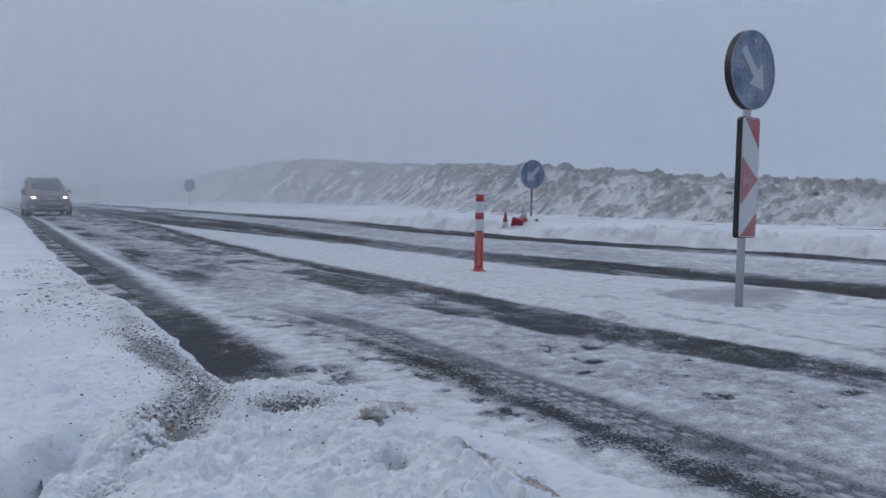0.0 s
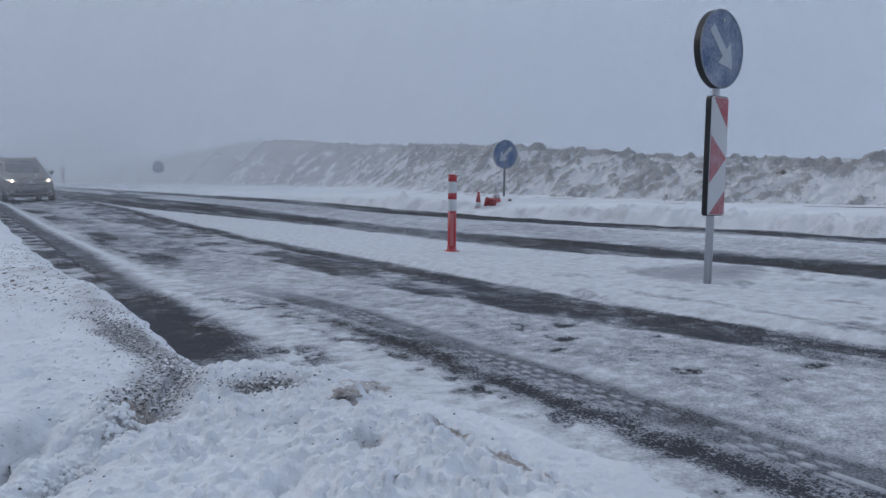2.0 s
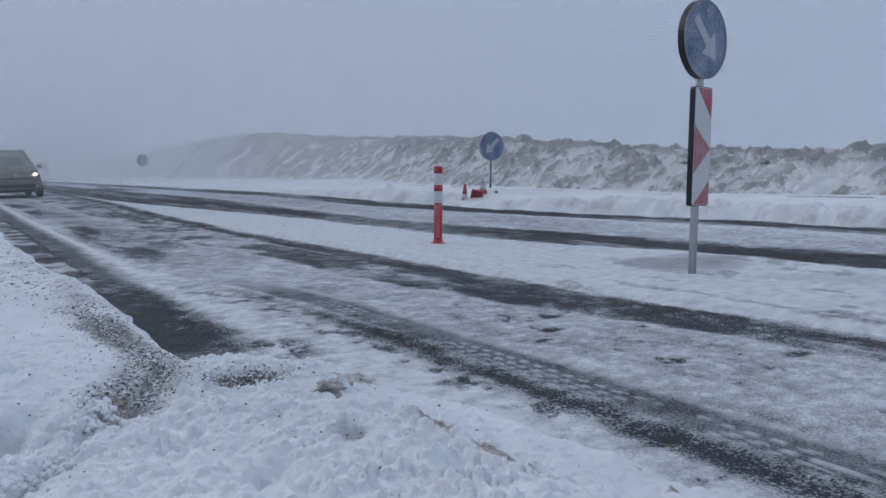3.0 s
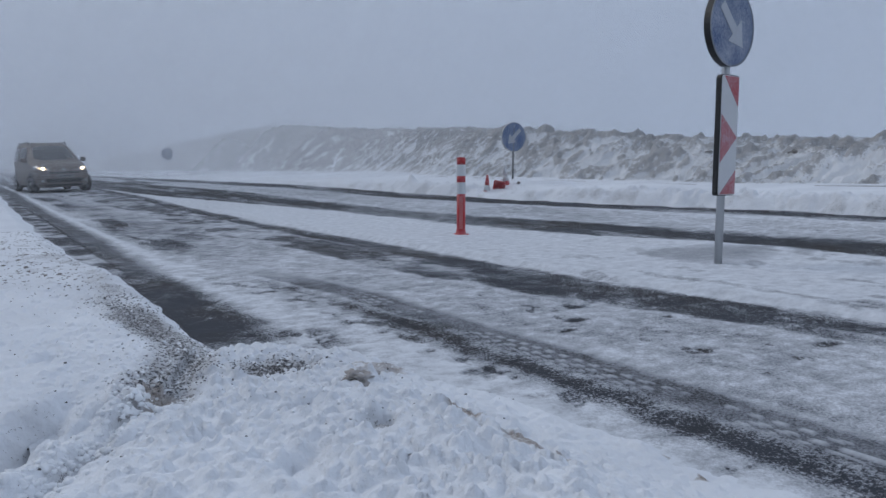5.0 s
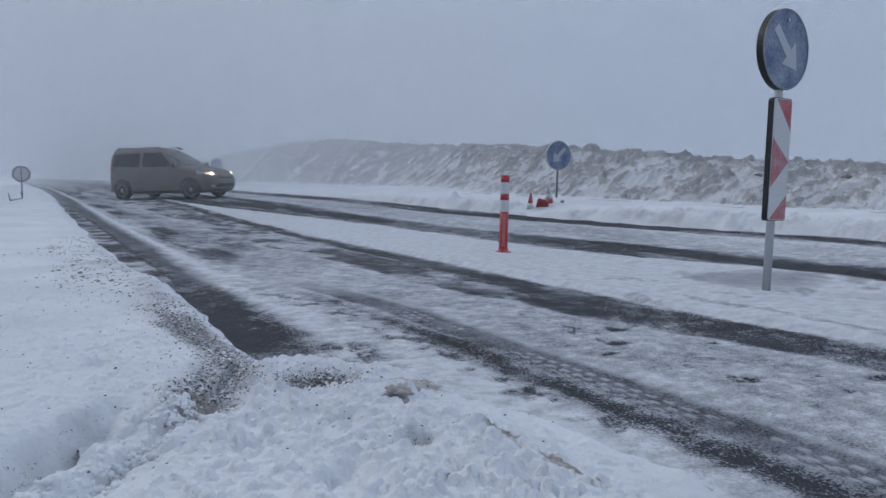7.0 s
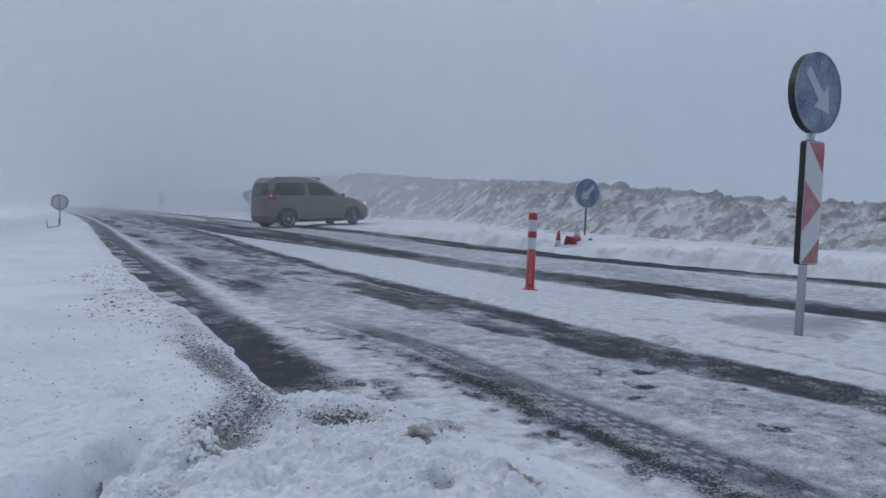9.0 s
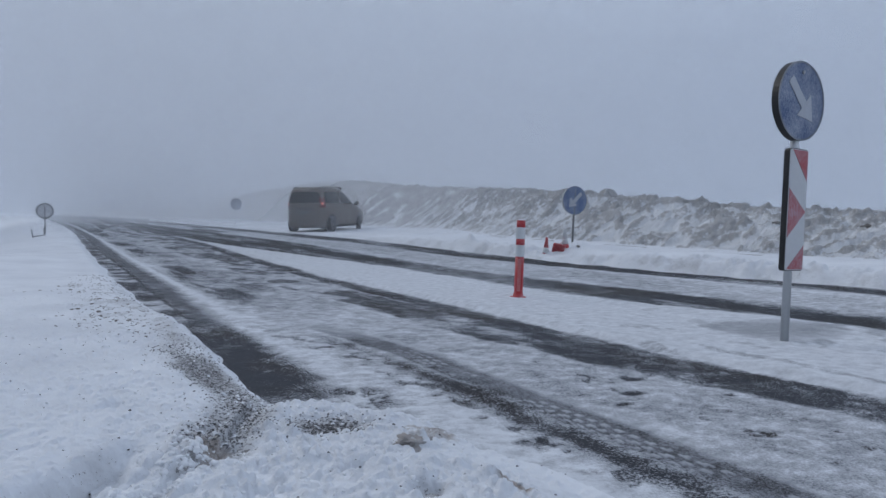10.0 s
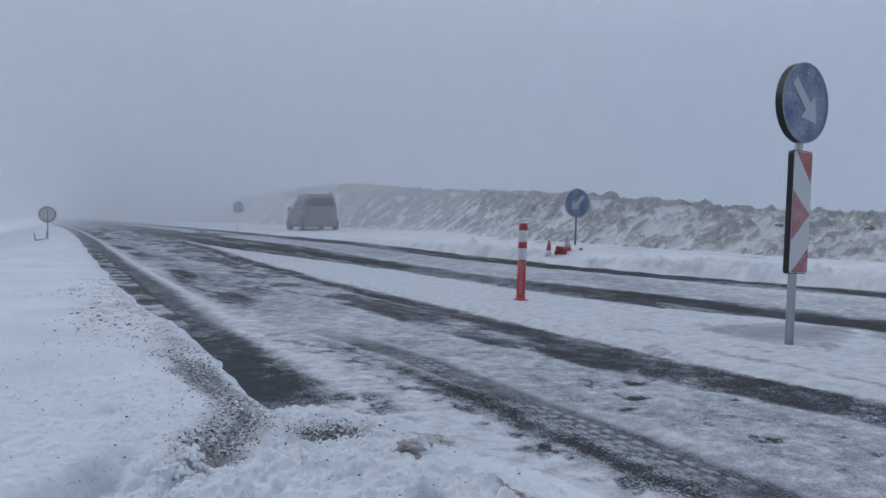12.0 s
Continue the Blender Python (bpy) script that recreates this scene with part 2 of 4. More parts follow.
def clumps(x, y, size, fill=0.75, seed=0, squash=1.0):
    """Half-sunk round clods of many sizes, scattered by chance: height in metres."""
    u = x / size + 0.75 * (value_noise(x / size * 1.7 + seed, y / size * 1.7) - 0.5)
    v = y / size + 0.75 * (value_noise(x / size * 1.7, y / size * 1.7 + seed + 40) - 0.5)
    ui, vi = np.floor(u).astype(int), np.floor(v).astype(int)
    top = np.zeros_like(u)
    for du in (-1, 0, 1):
        for dv in (-1, 0, 1):
            a, b = ui + du + 11 * seed, vi + dv + 7 * seed
            cu, cv = ui + du + LATTICE[a % 256, b % 256], vi + dv + LATTICE[(a + 57) % 256, (b + 91) % 256]
            r = 0.22 + 0.46 * LATTICE[(a + 131) % 256, (b + 23) % 256]
            here = LATTICE[(a + 77) % 256, (b + 160) % 256] < fill
            top = np.maximum(top, here * r * np.sqrt(np.clip(1 - ((u - cu) ** 2 + (v - cv) ** 2) / r ** 2, 0, 1)))
    return top * size * squash


def off_line(X, Y, pts):
    """Distance from a bent line, and on which side: positive to its left."""
    best, side = np.full(np.shape(X), 1e9), np.zeros(np.shape(X))
    for (ax, ay), (bx, by) in zip(pts, pts[1:]):
        dx, dy = bx - ax, by - ay
        k = np.clip(((X - ax) * dx + (Y - ay) * dy) / (dx * dx + dy * dy), 0, 1)
        d = np.hypot(X - ax - k * dx, Y - ay - k * dy)
        closer = d < best
        best = np.where(closer, d, best)
        side = np.where(closer, np.sign(dx * (Y - ay) - dy * (X - ax)), side)
    return best, side


# ---------------------------------------------------------------- the lie of the land
# x runs across the road, y along it; the eye stands over the origin.
def lie(X, Y):
    low = 5 - 2.5 * ease(6, 22, Y)
    return 0.05 * np.maximum(0, X - low) * (1 - ease(20, 60, X)) + 1.0 * ease(20, 60, X) - 0.004 * np.clip(Y, 0, 150)


def steps_out(start, end, first, growth):
    out, s = [start], first
    while out[-1] < end:
        out.append(out[-1] + s)
        s *= growth
    return np.array(out)


def verge_edge(Y):
    """Where the near snow verge ends against the roadway."""
    return (0.85 - 0.12 * ease(4, 9, Y) + 0.22 * ease(14, 32, Y) - 1.1 * ease(36, 95, Y)
            + 0.09 * (value_noise(Y / 1.7, Y * 0 + 3.3) - 0.5) + 0.025 * (value_noise(Y / 0.35, Y * 0 + 8.1) - 0.5))


def far_edge(Y):
    return 8.15 + 0.65 * (1 - ease(3, 13, Y)) + 0.14 * (value_noise(Y / 1.1, Y * 0 + 1.3) - 0.5) + 0.06 * (value_noise(Y / 0.3, Y * 0 + 4.1) - 0.5)


def junction(X, Y):
    """The trodden snow of the side entry in front of the eye: 1 inside."""
    reach = 3.12 + 0.25 * (value_noise(X / 0.3, Y / 0.3) - 0.5) - 1.0 * ease(1.15, 1.55, X) - 3.0 * ease(1.4, 2.0, X)
    return (1 - ease(-0.25, 0.20, Y - reach + 0.35 * (rough_field(X, Y, 0.22) - 0.5))) * (1 - ease(1.50, 1.85, X + 0.3 * (rough_field(X, Y, 0.3) - 0.5)))


# the wheel rut of the entry, the narrow trench beside it and the gritty throat where they meet the roadway
RUT = ((-2.6, -0.9), (-0.6, 1.42), (-0.30, 1.77), (-0.02, 2.08), (0.06, 2.19), (0.14, 2.32), (0.24, 2.47))
TRENCH = ((-0.45, 1.15), (-0.10, 1.58), (0.07, 1.80), (0.18, 1.95), (0.26, 2.10), (0.33, 2.18), (0.42, 2.26), (0.48, 2.40))
THROAT = ((0.46, 2.36), (0.54, 2.56), (0.66, 2.78), (0.70, 3.05), (0.64, 3.6))


def trodden(X, Y):
    """How far the entry's crumbled snow is broken up: the ridge between rut and trench, the trench's banks, the footmarks."""
    a, side_a = off_line(X, Y, RUT)
    b, side_b = off_line(X, Y, TRENCH)
    between = ease(-0.02, 0.03, -side_a * a) * ease(-0.02, 0.03, side_b * b) * (1 - ease(0.10, 0.28, b))
    banks = np.exp(-((b - 0.06) / 0.09) ** 2)
    return np.clip(between + 0.8 * banks, 0, 1)


def ground_height(X, Y):
    z = lie(X, Y)
    near = 1 - ease(-0.22, 0.20, X - verge_edge(Y) + 0.09 * (rough_field(X, Y, 0.22) - 0.5))
    entry = junction(X, Y)
    near = np.maximum(near, entry)
    far = ease(-0.05, 0.34, X - far_edge(Y) + 0.30 * (rough_field(X, Y, 0.5) - 0.5) * (1 - ease(14, 25, Y)))
    # the near verge and the entry
    close = (1 - ease(5, 12, np.abs(Y))) * (1 - ease(0.9, 1.8, -X)) * (1 - ease(2.3, 3.2, X)) * ease(0.2, 0.9, Y)
    a, side_a = off_line(X, Y, RUT)
    b, side_b = off_line(X, Y, TRENCH)
    c, _ = off_line(X, Y, THROAT)
    broken = trodden(X, Y)
    south = ease(-0.03, 0.05, -side_b * b) * ease(0.2, 0.0, Y - 2.9)
    wander = rough_field(X, Y, 0.7)
    patchy = ease(0.40, 0.60, rough_field(X + 5, Y, 0.33))
    crumbs = clumps(X, Y, 0.13, 0.8, 1) * 0.9 + clumps(X, Y, 0.062, 0.8, 2) + clumps(X, Y, 0.028, 0.7, 3)
    fine = clumps(X, Y, 0.16, 0.5, 4, 0.16) + clumps(X, Y, 0.065, 0.5, 5, 0.42) + clumps(X, Y, 0.030, 0.65, 6, 1.1)
    roll = 0.12 * (rough_field(X, Y, 1.2) - 0.45) + close * 0.045 * (rough_field(X, Y, 0.34, 3) - 0.5)
    inland = 1 - ease(0.75, 1.05, X)
    width = 0.055 + 0.05 * (1 - ease(-0.1, 0.25, X))
    rut = np.exp(-(a / width) ** 4) * (1 - ease(0.12, 0.30, X))
    trench = np.exp(-(b / 0.035) ** 2) * (0.55 + 0.75 * wander)
    throat = np.exp(-(c / 0.12) ** 2)
    prints = sum(np.exp(-((((X - px) * math.cos(t) - (Y - py) * math.sin(t)) / 0.042) ** 2 + (((X - px) * math.sin(t) + (Y - py) * math.cos(t)) / 0.095) ** 2) ** 2)
                 for px, py, t in ((0.90, 1.68, 1.0), (0.79, 1.99, 1.2), (0.51, 1.92, 0.9), (1.30, 1.5, 0.5), (0.62, 1.55, 0.8), (0.20, 2.95, 0.4), (1.02, 1.36, 0.9)))
    tread = np.exp(-(((X - 0.91) / 0.15) ** 2 + ((Y - 2.51) / 0.13) ** 2) ** 3)
    pad = ease(0.0, 0.05, 0.115 - np.abs(X - 0.97) + 0.03 * (wander - 0.5)) * ease(0.0, 0.05, 0.10 - np.abs(Y - 2.83) + 0.04 * (patchy - 0.5))
    snowy = 0.085 - 0.035 * broken * (1 - ease(0.20, 0.40, X)) + roll + 0.030 * (1 - south) * inland * ease(0.0, 0.25, a) * close
    snowy = snowy + close * (crumbs * broken * (1 - 0.6 * rut) * 0.46 + fine * (1 - broken) * (1 - throat) * (0.42 + 0.85 * south * (0.45 + 0.55 * patchy)) * (1 - 0.75 * tread) + 0.022 * south * (billow(X, Y, 0.10, 3) - 0.4))
    snowy = snowy - 0.105 * rut - 0.055 * trench * (1 - ease(0.45, 0.6, X)) - 0.042 * throat - 0.045 * prints - 0.022 * tread
    snowy = snowy + throat * close * (0.35 * clumps(X, Y, 0.026, 0.8, 7) + 0.02 * (rough_field(X, Y, 0.09) - 0.5))
    slush = np.exp(-(((X - 1.10) / 0.055) ** 2 + ((Y - 2.17) / 0.075) ** 2) ** 2) + 0.55 * np.exp(-(((X - 1.24) / 0.10) ** 2 + ((Y - 2.31) / 0.09) ** 2) ** 2)
    level_out = (1 - 0.88 * ease(0.95, 1.50, X)) * (1 - 0.55 * ease(2.5, 2.85, Y) * ease(0.76, 0.92, X))
    snowy = snowy * level_out + 0.026 * slush * (0.4 + 1.2 * rough_field(X, Y, 0.06)) + 0.020 * entry * (billow(X, Y, 0.07, 3) - 0.4) * ease(0.9, 1.3, X) + 0.028 * pad + 0.004 * entry * ease(0.95, 1.50, X)
    # the far verge: a broken edge thrown up by the plough, flat snow behind it
    off = X - far_edge(Y)
    thrown = np.exp(-((off - 0.42) / 0.38) ** 2)
    berm = 0.06 * thrown * lumps(X, Y, 0.5) + 0.65 * thrown * (clumps(X, Y, 0.34, 0.4, 8, 0.3) + clumps(X, Y, 0.17, 0.7, 9, 0.85) + clumps(X, Y, 0.09, 0.7, 13, 0.9)) * (0.25 + 0.75 * ease(0.35, 0.60, rough_field(X, Y, 1.1)))
    deep = 1 - 0.85 * ease(14, 25, Y)
    distant = (0.125 + berm) * deep + 0.05 * (rough_field(X, Y, 2.5) - 0.5) + 0.02
    dip = 0.16 * np.exp(-((X - 8.60) / 0.42) ** 2 - ((Y - 11.3) / 0.7) ** 2)
    heap = 0.17 * np.exp(-np.hypot(X - 8.5, Y - 14.2) / 0.14) + 0.10 * np.exp(-((X - 9.6) / 0.5) ** 2 - ((Y - 11.9) / 0.5) ** 2)
    distant = distant - dip + heap * (1 + 0.5 * (billow(X, Y, 0.2, 2) - 0.4))
    left_fall = -0.9 * ease(0.4, 5, -X) * ease(9, 26, Y) - 0.30 * ease(-0.35, 1.6, -X) * ease(12, 26, Y) - 0.5 * ease(2, 14, -X) * ease(10, 30, Y)
    return z - 0.06 + near * (0.06 + snowy) + far * (0.06 + distant) + left_fall


def grit(X, Y):
    """Dark chippings thrown out of the roadway, and grey that paints shade on the rut's far wall."""
    a, side_a = off_line(X, Y, RUT)
    b, _ = off_line(X, Y, TRENCH)
    c, _ = off_line(X, Y, THROAT)
    throat = 0.9 * np.exp(-(c / 0.14) ** 4) * (0.7 + 0.5 * rough_field(X, Y, 0.14))
    verge = 0.8 * np.exp(-((X - 0.62) / 0.15) ** 2) * ease(3.2, 3.8, Y) * (1 - 0.5 * ease(4.0, 5.2, Y)) * (1 - ease(7, 10, Y)) * (0.35 + rough_field(X, Y, 0.4))
    spill = 1.05 * np.exp(-(((X - 0.91) / 0.155) ** 2 + ((Y - 2.51) / 0.13) ** 2) ** 2)
    crumbs = 0.5 * ease(0.50, 0.64, rough_field(X, Y, 0.22)) * np.exp(-((X - 0.35) / 0.34) ** 2) * ease(4, 5, Y) * (1 - ease(8, 11, Y))
    # grey slush in the rut, spread up its left wall as painted shade
    rut = 0.55 * np.exp(-(np.where(side_a > 0, 0.65, 1.0) * a / 0.08) ** 2) * (0.7 + 0.6 * rough_field(X, Y, 0.12)) * (1 - ease(0.12, 0.30, X)) + 0.75 * np.exp(-(b / 0.045) ** 2) * ease(-0.4, 0.1, X) * ease(0.35, 0.6, rough_field(X, Y, 0.07))
    far_rim = 0.5 * np.exp(-((X - far_edge(Y) - 0.16) / 0.20) ** 2) * ease(0.40, 0.62, rough_field(X, Y, 0.28)) * (1 - 0.6 * ease(14, 25, Y))
    marks = 0.75 * np.exp(-(((X - 0.90) / 0.07) ** 2 + ((Y - 1.68) / 0.06) ** 2)) + 0.6 * np.exp(-(((X - 0.76) / 0.05) ** 2 + ((Y - 1.99) / 0.05) ** 2))
    return np.clip(rut + verge + throat + spill + crumbs + marks + far_rim + 0.10 * rough_field(X, Y, 0.8), 0, 1.1)


def soil(X, Y):
    """Brown earth dragged up by wheels."""
    b, _ = off_line(X, Y, TRENCH)
    throat = 1.15 * np.exp(-(((X - 0.46) / 0.06) ** 2 + ((Y - 2.38) / 0.10) ** 2)) + 0.35 * np.exp(-(b / 0.03) ** 2) * ease(0.0, 0.35, X)
    streak = np.interp(Y, (1.1, 1.5, 1.8), (1.20, 1.17, 1.14))
    smears = 1.5 * np.exp(-((X - streak + 0.02 * (rough_field(X, Y, 0.08) - 0.5)) / 0.034) ** 2) * ease(1.10, 1.28, Y) * (1 - ease(1.72, 1.84, Y)) * ease(0.32, 0.58, rough_field(X, Y, 0.045)) * (1 - 0.75 * np.exp(-((Y - 1.49) / 0.05) ** 2))
    slush = 1.0 * np.exp(-(((X - 1.25) / 0.12) ** 2 + ((Y - 2.32) / 0.11) ** 2) ** 2) * (0.5 + 0.8 * rough_field(X, Y, 0.09)) + 0.5 * np.exp(-(((X - 1.10) / 0.05) ** 2 + ((Y - 2.15) / 0.07) ** 2)) + 0.5 * np.exp(-(((X - 1.20) / 0.05) ** 2 + ((Y - 2.02) / 0.10) ** 2)) * ease(0.4, 0.6, rough_field(X, Y, 0.06))
    dots = sum(0.8 * np.exp(-((X - px) ** 2 + (Y - py) ** 2) / 0.035 ** 2) for px, py in ((1.50, 1.09), (1.58, 1.24), (1.55, 1.53), (0.84, 2.02)))
    return np.clip(throat + smears + slush + dots * ease(0.45, 0.6, rough_field(X, Y, 0.04)), 0, 1)


near_x = np.concatenate([-steps_out(0.3, 900, 0.02, 1.10)[::-1], np.arange(-0.29, 1.7, 0.0065), np.arange(1.7, 2.2, 0.02), np.arange(2.2, 8.0, 0.2), np.arange(8.0, 10.6, 0.03), steps_out(10.7, 20, 0.3, 1.0), steps_out(20.3, 900, 0.4, 1.15)])
near_y = np.concatenate([-steps_out(-0.4, 900, 0.05, 1.2)[::-1], np.arange(0.42, 1.0, 0.03), np.arange(1.0, 3.4, 0.0075), np.arange(3.4, 4.6, 0.0125), steps_out(4.62, 16, 0.02, 1.005), steps_out(16.1, 30, 0.09, 1.02), steps_out(30.4, 1200, 0.4, 1.08)])
ground = sheet("ground", near_x, near_y, ground_height, snow_mat, (("grit", grit), ("soil", soil)))
tagged(ground, "wind-blown white snow verges with grit and footmarks", "snowy ground", kind="structure")


# roadway: wheel tracks worn through the snow
def band(X, centre, half, soft):
    return 1 - ease(half - soft, half + soft, np.abs(X - centre))


def median_left(Y):
    return 3.62 + 0.17 * (1 - ease(1.2, 3.4, Y)) + 0.10 * (value_noise(Y / 0.9, Y * 0 + 2.2) - 0.5) + 0.028 * np.maximum(0, Y - 10)


def median_right(Y):
    return 5.40 + 0.10 * (value_noise(Y / 0.8, Y * 0 + 6.2) - 0.5) + 0.7 * (1 - ease(2.5, 8, Y)) - 1.25 * ease(8, 23, Y)


def bare(X, Y):
    """How far the traffic has worn through to the asphalt: 0 snow, 0.4 grey ice, 1 bare."""
    w = 0.22 * (rough_field(X * 2, Y * 0.35, 1.0) - 0.5) + 0.10 * (rough_field(X, Y, 0.12, 2) - 0.5)
    near = 1 - ease(3, 8, Y)
    bend = 0.16 * ease(14, 32, Y) - 0.9 * ease(40, 95, Y)
    # the near wheel track along the verge: broken streaks outside the seam, smooth grey inside it
    edge = band(X + w * 0.5 - bend, 1.04 - 0.02 * ease(5, 9, Y), 0.23 + 0.08 * ease(5, 9, Y), 0.12) * ease(2.95, 3.35, Y) * (0.62 + 0.10 * (1 - ease(4.2, 6.0, Y)) + 0.26 * (1 - ease(4.2, 6.0, Y)) * ease(0.30, 0.55, rough_field(X, Y, 0.32)))
    ragged = ease(0.30, 0.62, rough_field(X * 0.8, Y * 1.6, 0.5))
    outside = (1 - ease(0.96, 1.02, X - bend)) * ease(4.5, 6.5, Y)
    edge = edge * (1 - outside * 0.5 * (1 - ragged)) + 0.16 * outside * ragged * (edge > 0.3)
    smooth_half = ease(1.02, 1.06, X - bend) * ease(4.8, 6.5, Y)
    edge = edge * (1 - 0.05 * smooth_half)
    seam = 0.16 * band(X - bend, 1.01 + 0.02 * np.sin(Y * 0.6), 0.012, 0.015) * ease(5, 7, Y)
    line = band(X + w * 0.1 - bend, 1.38, 0.016, 0.04) * ease(5.5, 9, Y)
    beside = band(X - bend, 1.76, 0.28, 0.20) * ease(4.5, 9, Y) * (0.32 + 0.45 * ease(0.38, 0.62, rough_field(X * 2.2, Y * 0.4, 0.8)))
    # the inner wheel track, darkest against the median
    lo = np.interp(Y, (1.0, 1.6, 2.3, 2.7, 3.4, 4.0, 4.8, 6.6, 8.5, 14), (3.28, 3.24, 3.18, 3.08, 2.98, 2.86, 2.66, 2.62, 2.46, 2.55))
    hi = median_left(Y) + 0.05
    ragged_in = ease(0.34, 0.64, rough_field(X * 1.3, Y * 0.8, 0.4))
    inner = ease(-0.10, 0.16, X + w * 0.8 - lo) * ease(-0.05, 0.08, hi - X) * (0.30 + 0.34 * ragged_in + 0.16 * near)
    rim = band(X + w * 0.4, hi - 0.22, 0.17, 0.10) * (0.52 + 0.26 * ease(0.30, 0.60, rough_field(X * 1.5 + 0.6 * Y, Y * 0.6, 0.5)))
    pool = 1.0 * np.exp(-(((X - 3.12 - 0.25 * w) / 0.24) ** 2 + ((Y - 3.75) / 0.60) ** 2) ** 2) * (0.72 + 0.4 * rough_field(X, Y, 0.25))
    # the turning track of the entry
    fade = 1 - ease(4.4, 6.8, Y)
    drift_off = 0.30 * ease(3.7, 6.5, Y)
    core = band(X + w * 0.5, 1.85 - drift_off, 0.11, 0.15) * (0.83 - 0.30 * ease(3.0, 4.4, Y)) * fade
    rolled = band(X + w * 0.2, 2.06 - drift_off, 0.14, 0.06) * 0.57 * fade
    flecks = 0.62 * band(X + w, 1.70 - drift_off, 0.16, 0.12) * ease(0.50, 0.66, rough_field(X, Y, 0.09)) * fade
    smear = 0.58 * band(X, 2.0, 0.6, 0.4) * ease(0.42, 0.70, rough_field(X * 1.8, Y * 0.4, 0.9)) * ease(5.5, 9, Y)
    speck = 0.95 * sum(np.exp(-(((X - px + 0.3 * w) / a) ** 2 + ((Y - py) / b) ** 2)) for px, py, a, b in
                       ((2.64, 2.71, 0.10, 0.05), (2.82, 2.64, 0.05, 0.05), (2.42, 2.56, 0.08, 0.03), (3.10, 2.49, 0.06, 0.03), (2.64, 1.95, 0.10, 0.08), (3.22, 1.68, 0.16, 0.05), (2.98, 1.83, 0.05, 0.03), (2.86, 3.0, 0.14, 0.09)))
    speck = speck * ease(0.25, 0.5, rough_field(X, Y, 0.07))
    flecked = 0.60 * ease(0.66, 0.76, rough_field(X, Y, 0.22, 5, 0.7)) * band(X, 2.65, 0.5, 0.2) * (1 - ease(3.5, 5, Y))
    haze = (0.15 + 0.32 * rough_field(X, Y, 0.6) + 0.12 * ease(5, 9, Y) * band(X, 1.9, 0.5, 0.3)) * band(X, 2.5, 1.0, 0.35) * (1 - (1 - ease(1.45, 1.85, X)) * (1 - ease(2.6, 3.6, Y)))
    # the far carriageway
    b_in, b_out = median_right(Y), 6.15 + 0.75 * (1 - ease(3, 11, Y))
    back = band(X + w, (b_in + b_out) / 2, np.maximum(0.12, (b_out - b_in) / 2), 0.18) * (0.56 + 0.34 * ease(0.35, 0.6, rough_field(X * 2.0, Y * 0.3, 0.8)))
    c_in = 7.35 + 0.9 * (1 - ease(4, 14, Y))
    back_far = band(X + w * 0.6, (c_in + far_edge(Y)) / 2 + 0.06, (far_edge(Y) - c_in) / 2 + 0.05, 0.16) * (0.50 + 0.36 * ease(0.35, 0.6, rough_field(X * 2.0, Y * 0.3, 0.8)))
    back_mid = (0.14 + 0.30 * rough_field(X, Y * 0.3, 0.8)) * band(X, 7.0, 0.9, 0.4)
    spindrift = 0.72 * ease(22, 34, Y) * band(X, 4.6, 3.4, 0.6) * ease(0.38, 0.68, rough_field(X * 2.4, Y * 0.2, 0.8))
    apron = 0.85 * np.exp(-(((X - 1.26) / 0.20) ** 2 + ((Y - 3.12) / 0.28) ** 2)) * ease(0.40, 0.58, rough_field(X, Y, 0.08))
    out = np.max(np.stack([edge, apron, inner, rim, pool, core, rolled, flecks, smear, speck, flecked, haze, beside, back, back_far, back_mid, spindrift]), 0) + seam
    tread = (np.sin(Y * 70 + X * 40 + 3 * rough_field(X, Y, 0.2)) > 0.15) * (band(X, 2.03, 0.014, 0.008) + band(X, 2.085, 0.012, 0.008) + band(X, 1.985, 0.009, 0.008)) * (1 - ease(3.6, 4.6, Y)) * ease(0.42, 0.5, rough_field(X, Y, 0.5))
    return np.clip(out - 0.3 * tread, 0, 1.2) * (1 - line) - 0.35 * line


def slick(X, Y):
    """Polished grey ice: smooth where tyres have rolled it."""
    bend = 0.16 * ease(14, 32, Y) - 0.9 * ease(40, 95, Y)
    drift_off = 0.30 * ease(3.7, 6.5, Y)
    rolled = band(X, 2.08 - drift_off, 0.12, 0.07) * (1 - ease(4.4, 6.8, Y))
    return np.clip(rolled + band(X - bend, 1.15, 0.09, 0.05) * ease(4.8, 6.5, Y), 0, 1)


def road_height(X, Y):
    return lie(X, Y) + 0.016 * (rough_field(X, Y, 0.30) - 0.5) - 0.014 * bare(X, Y)


road_x = np.concatenate([np.arange(0.1, 3.7, 0.015), np.arange(3.7, 9.7, 0.04)])
road_y = np.concatenate([np.arange(-80, -4, 1.0), np.arange(-4, 1, 0.1), np.arange(1.0, 4, 0.022), steps_out(4.02, 220, 0.025, 1.014)])
road = sheet("road", road_x, road_y, road_height, road_mat, (("bare", bare), ("slick", slick)))
tagged(road, "two-way asphalt road half covered by rolled and drifting snow", "road", kind="structure")


# median strip of untouched snow
def median_height(X, Y):
    inside = ease(-0.06, 0.20, X - median_left(Y) + 0.12 * (rough_field(X, Y, 0.18) - 0.5)) * ease(-0.06, 0.20, median_right(Y) - X + 0.12 * (rough_field(X, Y + 9, 0.18) - 0.5))
    return lie(X, Y) - 0.03 + inside * (0.065 + 0.03 * (rough_field(X, Y, 0.7) - 0.5) + 0.016 * (billow(X, Y, 0.22, 3) - 0.4))


